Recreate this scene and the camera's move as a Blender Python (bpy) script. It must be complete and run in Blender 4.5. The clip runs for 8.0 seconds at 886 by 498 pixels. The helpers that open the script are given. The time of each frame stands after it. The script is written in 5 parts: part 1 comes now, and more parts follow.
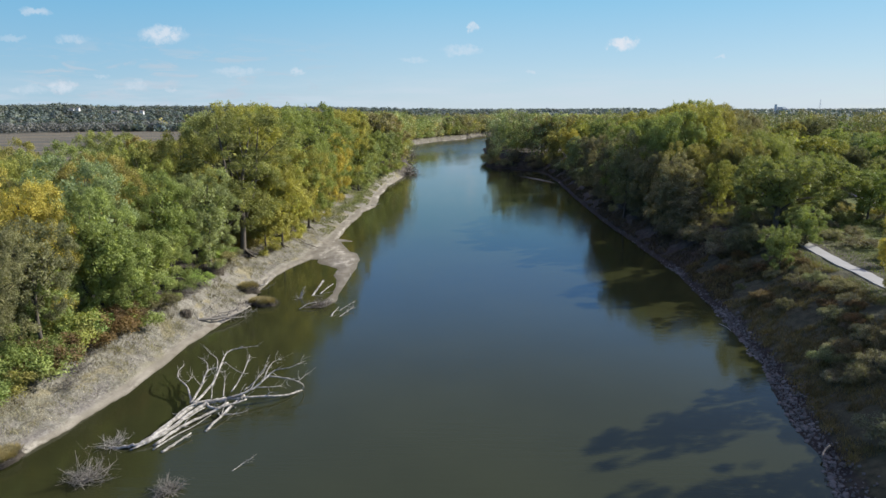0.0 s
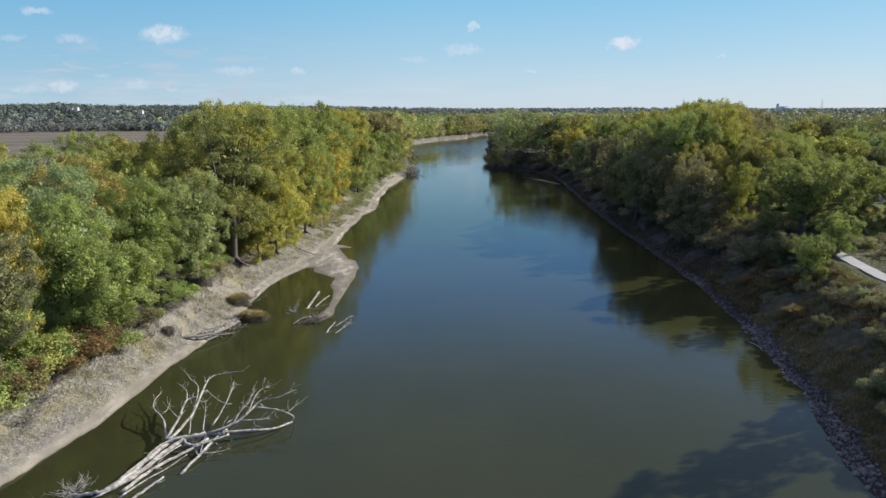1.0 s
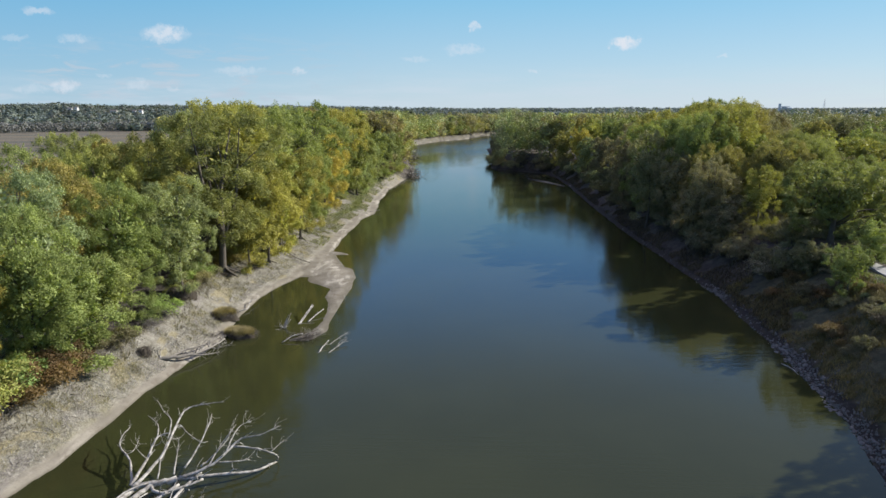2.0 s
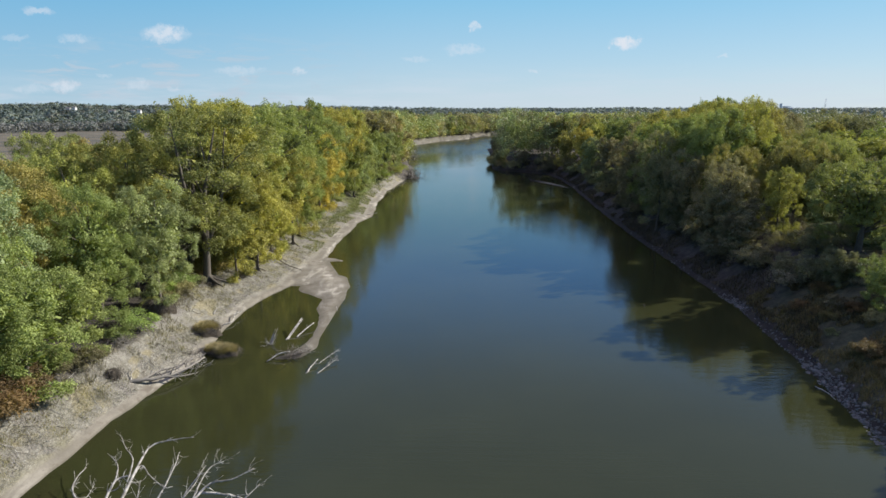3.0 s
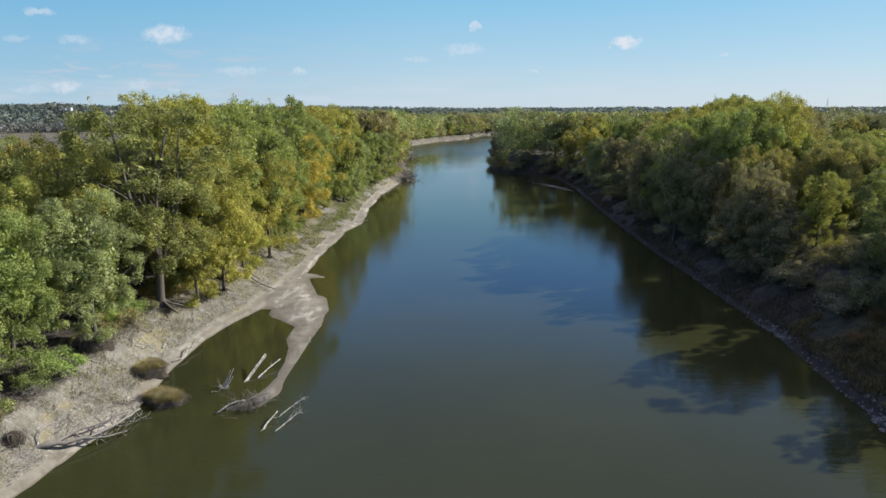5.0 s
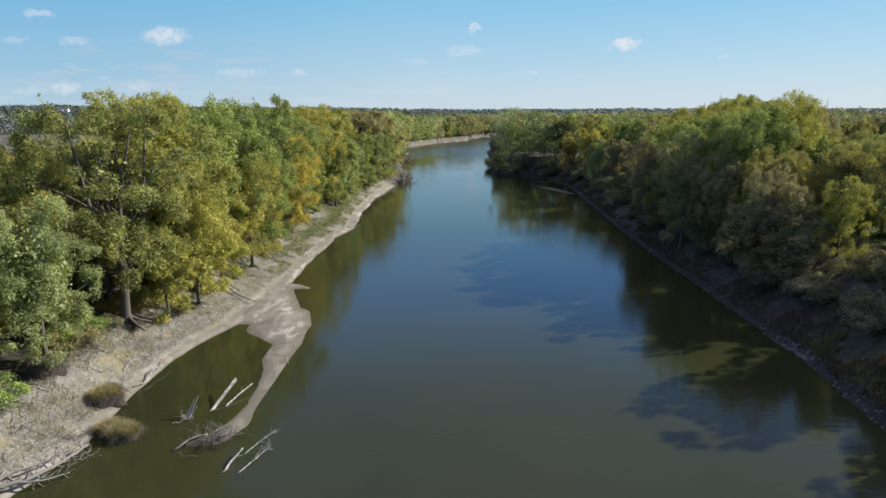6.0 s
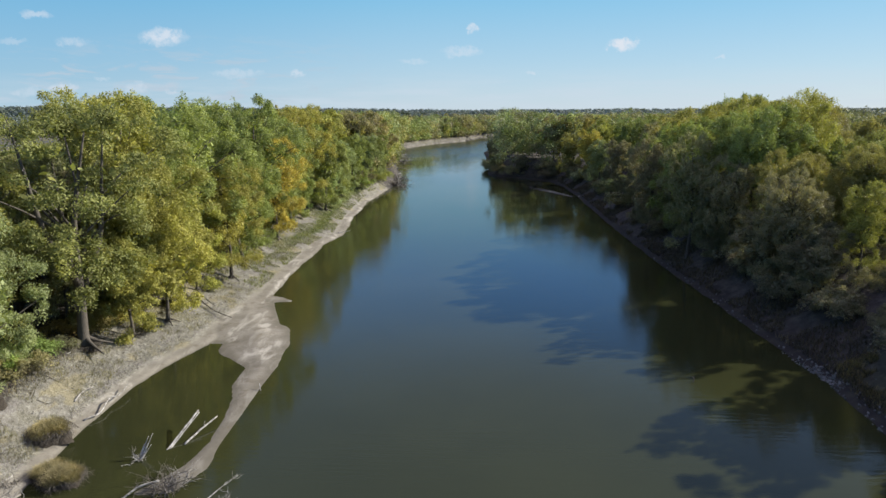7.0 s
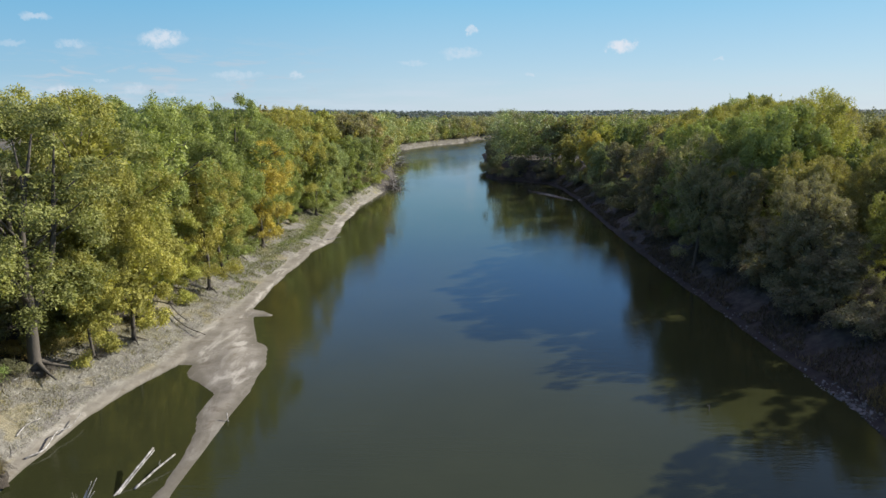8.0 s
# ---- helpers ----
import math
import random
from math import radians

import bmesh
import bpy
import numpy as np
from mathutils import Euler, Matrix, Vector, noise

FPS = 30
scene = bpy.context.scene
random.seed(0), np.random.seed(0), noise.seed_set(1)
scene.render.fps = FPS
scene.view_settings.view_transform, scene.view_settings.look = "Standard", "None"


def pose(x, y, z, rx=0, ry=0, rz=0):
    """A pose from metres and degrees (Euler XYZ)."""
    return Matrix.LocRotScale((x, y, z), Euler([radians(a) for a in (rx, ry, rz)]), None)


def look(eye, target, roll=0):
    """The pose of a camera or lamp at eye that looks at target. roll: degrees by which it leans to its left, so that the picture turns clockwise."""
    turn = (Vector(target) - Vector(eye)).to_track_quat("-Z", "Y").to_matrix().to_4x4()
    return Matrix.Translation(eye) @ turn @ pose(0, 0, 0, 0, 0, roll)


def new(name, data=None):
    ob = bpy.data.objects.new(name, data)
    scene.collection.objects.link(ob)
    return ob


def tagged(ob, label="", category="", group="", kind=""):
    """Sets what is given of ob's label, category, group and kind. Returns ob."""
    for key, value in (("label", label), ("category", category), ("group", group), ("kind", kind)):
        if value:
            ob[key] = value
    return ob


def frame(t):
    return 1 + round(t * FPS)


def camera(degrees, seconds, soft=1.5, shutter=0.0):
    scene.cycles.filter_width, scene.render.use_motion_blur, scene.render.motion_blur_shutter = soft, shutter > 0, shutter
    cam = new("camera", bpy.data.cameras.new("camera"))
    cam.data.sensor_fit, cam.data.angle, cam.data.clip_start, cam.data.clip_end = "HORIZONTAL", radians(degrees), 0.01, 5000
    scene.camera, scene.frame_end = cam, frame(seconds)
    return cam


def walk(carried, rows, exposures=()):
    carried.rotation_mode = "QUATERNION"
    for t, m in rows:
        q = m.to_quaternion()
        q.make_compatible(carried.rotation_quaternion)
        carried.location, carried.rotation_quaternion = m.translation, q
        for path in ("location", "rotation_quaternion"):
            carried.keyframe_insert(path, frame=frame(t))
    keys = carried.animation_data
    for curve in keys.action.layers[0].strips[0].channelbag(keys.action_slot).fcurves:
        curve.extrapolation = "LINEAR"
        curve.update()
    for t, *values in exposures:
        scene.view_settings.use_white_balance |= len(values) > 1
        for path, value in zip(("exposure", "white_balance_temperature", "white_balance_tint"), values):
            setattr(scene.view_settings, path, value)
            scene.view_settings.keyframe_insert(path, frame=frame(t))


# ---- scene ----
cam = camera(71.5, 8.0, soft=1.5)
PATH = [
    (0, (1.335, 1.05, 30.776), (1.277, 3.0, 30.334), -0.2),
    (0.5, (0.819, 4.798, 30.665), (0.762, 6.747, 30.222), -0.2),
    (1, (0.507, 8.521, 30.721), (0.447, 10.471, 30.277), -0.2),
    (1.5, (0.242, 12.18, 30.701), (0.18, 14.129, 30.257), -0.2),
    (1.7, (0.147, 13.664, 30.697), (0.084, 15.613, 30.253), -0.2),
    (3, (-0.127, 22.9, 30.361), (-0.191, 24.849, 29.917), -0.2),
    (3.5, (-0.025, 26.457, 30.176), (-0.09, 28.406, 29.732), -0.2),
    (4, (0.073, 29.962, 30.078), (0.008, 31.911, 29.634), -0.2),
    (4.5, (0.319, 33.47, 30.004), (0.253, 35.419, 29.56), -0.2),
    (4.7, (0.48, 34.898, 29.997), (0.413, 36.847, 29.552), -0.3),
    (6, (1.612, 44.143, 29.618), (1.547, 46.093, 29.178), -0.3),
    (6.5, (2.086, 47.782, 29.588), (2.023, 49.732, 29.149), -0.4),
    (7, (2.481, 51.375, 29.531), (2.421, 53.325, 29.093), -0.4),
    (7.5, (2.958, 54.87, 29.458), (2.899, 56.821, 29.023), -0.4),
    (8, (3.37, 58.206, 29.335), (3.313, 60.157, 28.902), -0.4),
]
walk(cam, [(t, look(eye, target, roll)) for t, eye, target, roll in PATH], [(0.0, 0.8, 6250, 10), (8.0, 0.8, 6250, 10)])

# ---- light ----
SUN_EL, SUN_AZ = radians(28.0), math.atan2(0.90, 0.44)   # azimuth from +y towards +x
TO_SUN = Vector((math.sin(SUN_AZ) * math.cos(SUN_EL), math.cos(SUN_AZ) * math.cos(SUN_EL), math.sin(SUN_EL)))
sun = new("sun", bpy.data.lights.new("sun", "SUN"))
sun.data.energy, sun.data.angle, sun.data.color = 4.95, radians(0.6), (1.0, 0.93, 0.80)
sun.matrix_world = TO_SUN.to_track_quat("Z", "Y").to_matrix().to_4x4()


class Nodes:
    """Short-hand for building a node tree."""

    def __init__(self, tree):
        self.tree = tree
        tree.nodes.clear()

    def add(self, kind, **settings):
        node = self.tree.nodes.new(kind)
        for key, value in settings.items():
            if key == "op":
                node.operation = value
            elif key == "type":
                node.sky_type = value
            elif key == "blend":
                node.data_type, node.blend_type = "RGBA", value
        return node

    def put(self, socket, value):
        if isinstance(value, bpy.types.NodeSocket):
            self.tree.links.new(value, socket)
        elif value is not None:
            if isinstance(value, (tuple, list)) and len(value) == 3 and socket.type == "RGBA":
                value = (*value, 1.0)
            socket.default_value = value

    def math(self, op, a, b=None, c=None, clamp=False):
        node = self.add("ShaderNodeMath", op=op)
        node.use_clamp = clamp
        for k, v in enumerate((a, b, c)):
            self.put(node.inputs[k], v)
        return node.outputs[0]

    def mix(self, factor, a, b, blend="MIX"):
        node = self.add("ShaderNodeMix", blend=blend)
        self.put(node.inputs[0], factor)
        self.put(node.inputs[6], a)
        self.put(node.inputs[7], b)
        return node.outputs[2]

    def noise(self, scale, detail=4.0, rough=0.55, vector=None, distortion=0.0):
        node = self.add("ShaderNodeTexNoise")
        self.put(node.inputs["Scale"], scale)
        self.put(node.inputs["Detail"], detail)
        self.put(node.inputs["Roughness"], rough)
        self.put(node.inputs["Distortion"], distortion)
        self.put(node.inputs["Vector"], vector)
        return node.outputs[0]

    def ramp(self, value, low, high, a=0.0, b=1.0, smooth=True):
        node = self.add("ShaderNodeMapRange")
        node.interpolation_type = "SMOOTHSTEP" if smooth else "LINEAR"
        for k, v in enumerate((value, low, high, a, b)):
            self.put(node.inputs[k], v)
        return node.outputs[0]

    def scaled(self, vector, scale):
        node = self.add("ShaderNodeMapping")
        self.put(node.inputs["Vector"], vector)
        self.put(node.inputs["Scale"], scale)
        return node.outputs[0]

    def bump(self, height, strength, distance):
        node = self.add("ShaderNodeBump")
        self.put(node.inputs["Strength"], strength)
        self.put(node.inputs["Distance"], distance)
        self.put(node.inputs["Height"], height)
        return node.outputs[0]


def build_sky():
    world = bpy.data.worlds.new("sky")
    world.use_nodes = True
    scene.world = world
    n = Nodes(world.node_tree)
    sky = n.add("ShaderNodeTexSky", type="NISHITA")
    sky.sun_disc, sky.sun_elevation, sky.sun_rotation = False, SUN_EL, SUN_AZ
    sky.altitude, sky.air_density, sky.dust_density, sky.ozone_density = 250, 1.0, 0.3, 1.5
    where = n.add("ShaderNodeTexCoord").outputs["Generated"]
    parts = n.add("ShaderNodeSeparateXYZ")
    n.put(parts.inputs[0], where)
    x, y, z = parts.outputs
    wob = n.math("MULTIPLY", n.math("SUBTRACT", n.noise(60.0, 5.0, 0.65, where), 0.5), 0.04)
    streak = n.noise(1.0, 5.0, 0.6, n.scaled(where, (7.0, 7.0, 60.0)))
    across = n.math("DIVIDE", x, n.math("MAXIMUM", y, 0.05))
    up = n.math("DIVIDE", z, n.math("MAXIMUM", y, 0.05))
    ahead = n.ramp(y, 0.3, 0.6)
    cover = 0.0
    # small fair-weather clouds: across, up (tangents), half width, half height, strength
    for cx, cz, hw, hh, s in ((-0.467, 0.116, 0.039, 0.014, 0.8), (-0.663, 0.152, 0.031, 0.006, 0.5), (-0.613, 0.110, 0.030, 0.007, 0.4), (0.248, 0.098, 0.024, 0.011, 1.0),
                              (0.016, 0.123, 0.010, 0.008, 0.7), (0.001, 0.090, 0.035, 0.009, 0.4), (-0.258, 0.059, 0.014, 0.006, 0.55), (-0.641, 0.037, 0.023, 0.010, 0.75),
                              (0.110, 0.057, 0.010, 0.004, 0.5), (0.399, 0.077, 0.009, 0.003, 0.4), (-0.076, 0.075, 0.027, 0.004, 0.3), (-0.358, 0.059, 0.044, 0.007, 0.35),
                              (-0.710, 0.112, 0.024, 0.005, 0.3), (-0.519, 0.039, 0.019, 0.009, 0.4), (-0.465, 0.032, 0.015, 0.005, 0.35), (-0.695, 0.033, 0.038, 0.008, 0.35),
                              (-0.574, 0.054, 0.017, 0.003, 0.3)):
        dx = n.math("DIVIDE", n.math("SUBTRACT", n.math("ADD", across, wob), cx), hw)
        dz = n.math("DIVIDE", n.math("SUBTRACT", n.math("ADD", up, n.math("MULTIPLY", wob, 0.6)), cz), hh)
        r2 = n.math("ADD", n.math("MULTIPLY", dx, dx), n.math("MULTIPLY", dz, dz))
        cover = n.math("MAXIMUM", cover, n.ramp(r2, 1.3, 0.1, 0.0, s))
    # thin high haze over the whole dome, whiter towards the horizon
    tone = n.mix(n.ramp(z, 0.0, 0.17, smooth=False), HAZE_LOW, HAZE_MID)
    # above the view: blue band added for water reflections, bright zenith to fill shade
    tone = n.mix(n.ramp(z, 0.15, 0.28), tone, HAZE_HIGH)
    tone = n.mix(n.ramp(z, 0.30, 0.45), tone, HAZE_UPPER)
    tone = n.mix(n.ramp(z, 0.66, 0.86), tone, ZENITH_FILL)
    white = n.mix(n.ramp(z, 0.1, 0.6, 0.82, 0.70), sky.outputs[0], tone)
    # deeper blue away from the sun, with thin grey smudges of cloud low down
    white = n.mix(n.ramp(x, 0.0, -0.65), white, n.mix(1.0, white, (0.74, 0.87, 0.94), "MULTIPLY"))
    smudge = n.ramp(n.noise(1.0, 5.0, 0.65, n.scaled(where, (16.0, 16.0, 75.0)), 0.6), 0.48, 0.66, 0.0, 0.8)
    smudge = n.math("MULTIPLY", smudge, n.math("MULTIPLY", n.ramp(across, -0.1, -0.35), n.ramp(up, 0.13, 0.05)))
    white = n.mix(n.math("MULTIPLY", smudge, ahead), white, (5.0, 5.9, 6.7))
    cover = n.math("MULTIPLY", cover, n.ramp(n.noise(110.0, 4.0, 0.65, where), 0.3, 0.6, 0.35, 1.0))
    white = n.mix(n.math("MULTIPLY", cover, ahead), white, CLOUD)
    veil = n.math("MULTIPLY", n.ramp(up, 0.075, 0.015), n.ramp(streak, 0.35, 0.7, 0.05, 0.55))
    white = n.mix(n.math("MULTIPLY", veil, ahead), white, VEIL)
    back = n.add("ShaderNodeBackground")
    n.put(back.inputs[0], white)
    back.inputs[1].default_value = SKY_STRENGTH
    out = n.add("ShaderNodeOutputWorld")
    n.put(out.inputs[0], back.outputs[0])


SKY_STRENGTH, CLOUD, VEIL = 0.0577, (7.4, 7.8, 8.3), (6.2, 7.0, 7.7)
HAZE_LOW, HAZE_MID, HAZE_HIGH, HAZE_UPPER, ZENITH_FILL = (5.6, 6.9, 7.9), (2.35, 5.65, 8.0), (2.0, 5.3, 11.2), (2.5, 4.0, 6.6), (8.8, 7.2, 10.2)
build_sky()


# ---- materials ----
def surface(name, color, rough=0.8, bump=None, strength=0.5, distance=0.05, specular=0.3):
    """A plain procedural surface. color and bump: functions of (nodes, position) that return sockets."""
    mat = bpy.data.materials.new(name)
    mat.use_nodes = True
    n = Nodes(mat.node_tree)
    where = n.add("ShaderNodeNewGeometry").outputs["Position"]
    shader = n.add("ShaderNodeBsdfPrincipled")
    n.put(shader.inputs["Base Color"], color(n, where))
    n.put(shader.inputs["Roughness"], rough)
    n.put(shader.inputs["Specular IOR Level"], specular)
    if bump:
        n.put(shader.inputs["Normal"], n.bump(bump(n, where), strength, distance))
    out = n.add("ShaderNodeOutputMaterial")
    n.put(out.inputs[0], shader.outputs[0])
    return mat


def leaf_material(name, translucent=0.3, spread=0.4, own="object"):
    """Foliage: the tree's own colour, varied leaf by leaf and bough by bough."""
    mat = bpy.data.materials.new(name)
    mat.use_nodes = True
    n = Nodes(mat.node_tree)
    geo = n.add("ShaderNodeNewGeometry")
    if own == "object":
        own_color = n.add("ShaderNodeObjectInfo").outputs["Color"]
    else:
        shade = n.add("ShaderNodeAttribute")
        shade.attribute_name = own
        own_color = shade.outputs["Color"]
    each = geo.outputs["Random Per Island"]
    bough = n.noise(0.32, 3.0, 0.6, geo.outputs["Position"])
    lit = n.math("MULTIPLY", n.ramp(each, 0.0, 1.0, 1.0 - spread, 1.0 + spread, False), n.ramp(bough, 0.3, 0.7, 0.72, 1.25))
    grey = n.mix(1.0, own_color, lit, "MULTIPLY")
    turned = n.mix(1.0, grey, (1.18, 1.07, 0.76), "MULTIPLY")
    color = n.mix(n.math("MULTIPLY", n.ramp(bough, 0.52, 0.72), n.ramp(each, 0.3, 0.9, 0.1, 0.75) if own == "object" else 0.3), grey, turned)
    main = n.add("ShaderNodeBsdfPrincipled")
    n.put(main.inputs["Base Color"], color)
    n.put(main.inputs["Roughness"], 0.62)
    n.put(main.inputs["Specular IOR Level"], 0.14)
    thin = n.add("ShaderNodeBsdfTranslucent")
    n.put(thin.inputs[0], n.mix(1.0, color, (1.1, 1.15, 0.55), "MULTIPLY"))
    both = n.add("ShaderNodeMixShader")
    n.put(both.inputs[0], translucent)
    n.put(both.inputs[1], main.outputs[0])
    n.put(both.inputs[2], thin.outputs[0])
    out = n.add("ShaderNodeOutputMaterial")
    n.put(out.inputs[0], both.outputs[0])
    return mat


def ground_color(n, p):
    sand, turf, marsh, wooded = (n.add("ShaderNodeAttribute") for _ in range(4))
    sand.attribute_name, turf.attribute_name, marsh.attribute_name, wooded.attribute_name = "sand", "turf", "marsh", "wooded"
    fine, mid, broad = n.noise(6.0, 6.0, 0.65, p), n.noise(0.8, 5.0, 0.6, p), n.noise(0.12, 4.0, 0.6, p)
    height = n.add("ShaderNodeSeparateXYZ")
    n.put(height.inputs[0], p)
    floor = n.mix(n.ramp(mid, 0.35, 0.65), (0.052, 0.046, 0.042), (0.092, 0.080, 0.071))
    # wet mud low down, darkened further to stand in for the bank's shade
    floor = n.mix(n.ramp(n.math("ADD", height.outputs[2], n.math("MULTIPLY", mid, 1.6)), 2.6, 1.2, 0.0, 0.75), floor, (0.026, 0.023, 0.022))
    silt = n.mix(n.ramp(mid, 0.3, 0.7), (0.155, 0.145, 0.118), (0.245, 0.231, 0.197))
    silt = n.mix(n.math("MULTIPLY", n.ramp(n.noise(3.2, 6.0, 0.72, n.scaled(p, (1.6, 0.9, 1.0))), 0.5, 0.62), 0.6), silt, (0.115, 0.098, 0.076))
    silt = n.mix(n.math("MULTIPLY", n.ramp(n.noise(2.3, 5.0, 0.7, p), 0.55, 0.68), 0.75), silt, (0.36, 0.347, 0.305))
    silt = n.mix(n.math("MULTIPLY", n.ramp(broad, 0.5, 0.68), 0.5), silt, (0.13, 0.12, 0.055))
    patch = n.noise(0.33, 5.0, 0.62, n.scaled(p, (1.0, 0.55, 1.0)), 0.6)
    silt = n.mix(n.math("MULTIPLY", n.ramp(patch, 0.52, 0.62), 0.65), silt, n.mix(n.ramp(fine, 0.35, 0.65), (0.16, 0.142, 0.072), (0.30, 0.255, 0.155)))
    silt = n.mix(n.math("MULTIPLY", n.ramp(patch, 0.44, 0.34), 0.6), silt, n.mix(n.ramp(fine, 0.4, 0.6), (0.13, 0.115, 0.108), (0.215, 0.200, 0.188)))
    grass = n.mix(n.ramp(mid, 0.3, 0.7), (0.060, 0.085, 0.022), (0.11, 0.12, 0.038))
    grass = n.mix(n.math("MULTIPLY", n.ramp(fine, 0.5, 0.7), 0.4), grass, (0.20, 0.17, 0.08))
    reed = n.mix(n.ramp(n.noise(0.02, 5.0, 0.65, n.scaled(p, (0.5, 2.2, 1.0))), 0.4, 0.6), (0.098, 0.094, 0.078), (0.165, 0.140, 0.098))
    wet = n.add("ShaderNodeSeparateXYZ")
    n.put(wet.inputs[0], p)
    flat = n.mix(n.ramp(n.noise(0.35, 4.0, 0.6, p), 0.35, 0.65), (0.168, 0.152, 0.124), (0.228, 0.208, 0.172))
    flat = n.mix(n.math("MULTIPLY", n.ramp(fine, 0.52, 0.66), 0.5), flat, (0.12, 0.106, 0.082))
    flat = n.mix(n.math("MULTIPLY", n.ramp(n.noise(0.22, 5.0, 0.65, n.scaled(p, (1.6, 0.6, 1.0)), 0.8), 0.5, 0.66), 0.75), flat, (0.40, 0.375, 0.325))
    flat = n.mix(n.math("MULTIPLY", n.ramp(n.noise(0.5, 6.0, 0.7, p), 0.54, 0.64), 0.6), flat, (0.125, 0.105, 0.080))
    silt = n.mix(n.ramp(wet.outputs[2], 0.65, 0.3), silt, flat)
    silt = n.mix(n.ramp(wet.outputs[2], 0.16, 0.02, 0.0, 0.6), silt, (0.10, 0.09, 0.066))
    color = n.mix(n.math("ADD", turf.outputs["Fac"], n.math("MULTIPLY", n.math("SUBTRACT", mid, 0.5), 0.6), clamp=True), floor, grass)
    color = n.mix(n.ramp(n.math("ADD", sand.outputs["Fac"], n.math("MULTIPLY", n.math("SUBTRACT", mid, 0.5), 0.8)), 0.3, 0.7), color, silt)
    color = n.mix(marsh.outputs["Fac"], color, reed)
    scrub = n.mix(n.ramp(n.noise(0.05, 5.0, 0.7, p), 0.35, 0.65), (0.075, 0.095, 0.080), (0.105, 0.125, 0.105))
    return n.mix(wooded.outputs["Fac"], color, scrub)


def ground_bump(n, p):
    """Rough earth, smoother on the flats that the river has just left."""
    parts = n.add("ShaderNodeSeparateXYZ")
    n.put(parts.inputs[0], p)
    rough = n.math("ADD", n.noise(1.6, 6.0, 0.65, p), n.math("MULTIPLY", n.noise(9.0, 4.0, 0.6, p), 0.3))
    return n.math("MULTIPLY", rough, n.ramp(parts.outputs[2], 0.3, 0.8, 0.15, 1.0))


GROUND = surface("earth", ground_color, 0.92, ground_bump, 0.9, 0.35, 0.1)
LEAF = leaf_material("foliage", 0.32, 0.2)
BARK = surface("bark", lambda n, p: n.mix(n.noise(3.0, 5.0, 0.6, n.scaled(p, (3.0, 3.0, 0.6))), (0.050, 0.042, 0.034), (0.135, 0.118, 0.098)), 0.9,
               lambda n, p: n.noise(6.0, 4.0, 0.6, n.scaled(p, (3.0, 3.0, 0.5))), 0.8, 0.05)
DRIFT = surface("bleached_wood", lambda n, p: n.mix(n.ramp(n.noise(2.5, 6.0, 0.65, p), 0.35, 0.7), (0.165, 0.152, 0.134), (0.46, 0.44, 0.405)), 0.8,
                lambda n, p: n.noise(14.0, 4.0, 0.6, p), 0.5, 0.03)
DARKWOOD = surface("weathered_dark_wood", lambda n, p: n.mix(n.noise(3.0, 5.0, 0.6, p), (0.05, 0.042, 0.034), (0.16, 0.14, 0.115)), 0.85,
                   lambda n, p: n.noise(12.0, 4.0, 0.6, p), 0.5, 0.03)
ROOTEARTH = surface("root_bound_earth", lambda n, p: n.mix(n.noise(5.0, 6.0, 0.65, p), (0.022, 0.018, 0.014), (0.095, 0.078, 0.060)), 0.95,
                    lambda n, p: n.noise(8.0, 5.0, 0.7, p), 1.0, 0.12)
STONE = surface("riprap_stone", lambda n, p: n.mix(n.noise(1.3, 5.0, 0.6, p), (0.045, 0.043, 0.041), (0.22, 0.214, 0.204)), 0.85,
                lambda n, p: n.noise(7.0, 5.0, 0.6, p), 0.6, 0.05)
CONCRETE = surface("trail_concrete", lambda n, p: n.mix(n.noise(0.7, 6.0, 0.6, p), (0.22, 0.22, 0.215), (0.30, 0.298, 0.29)), 0.85,
                   lambda n, p: n.noise(20.0, 3.0, 0.6, p), 0.2, 0.01)
FARWOOD = leaf_material("far_foliage", 0.2, 0.03, "shade")
PALE = surface("pale_wall", lambda n, p: n.mix(n.noise(0.3, 3.0, 0.5, p), (0.45, 0.45, 0.44), (0.55, 0.55, 0.54)), 0.8)
GREYMETAL = surface("grey_metal", lambda n, p: n.mix(n.noise(0.2, 3.0, 0.5, p), (0.48, 0.49, 0.50), (0.58, 0.59, 0.60)), 0.6)
ROOFING = surface("roofing", lambda n, p: n.mix(n.noise(0.5, 3.0, 0.5, p), (0.16, 0.15, 0.14), (0.24, 0.22, 0.20)), 0.9)


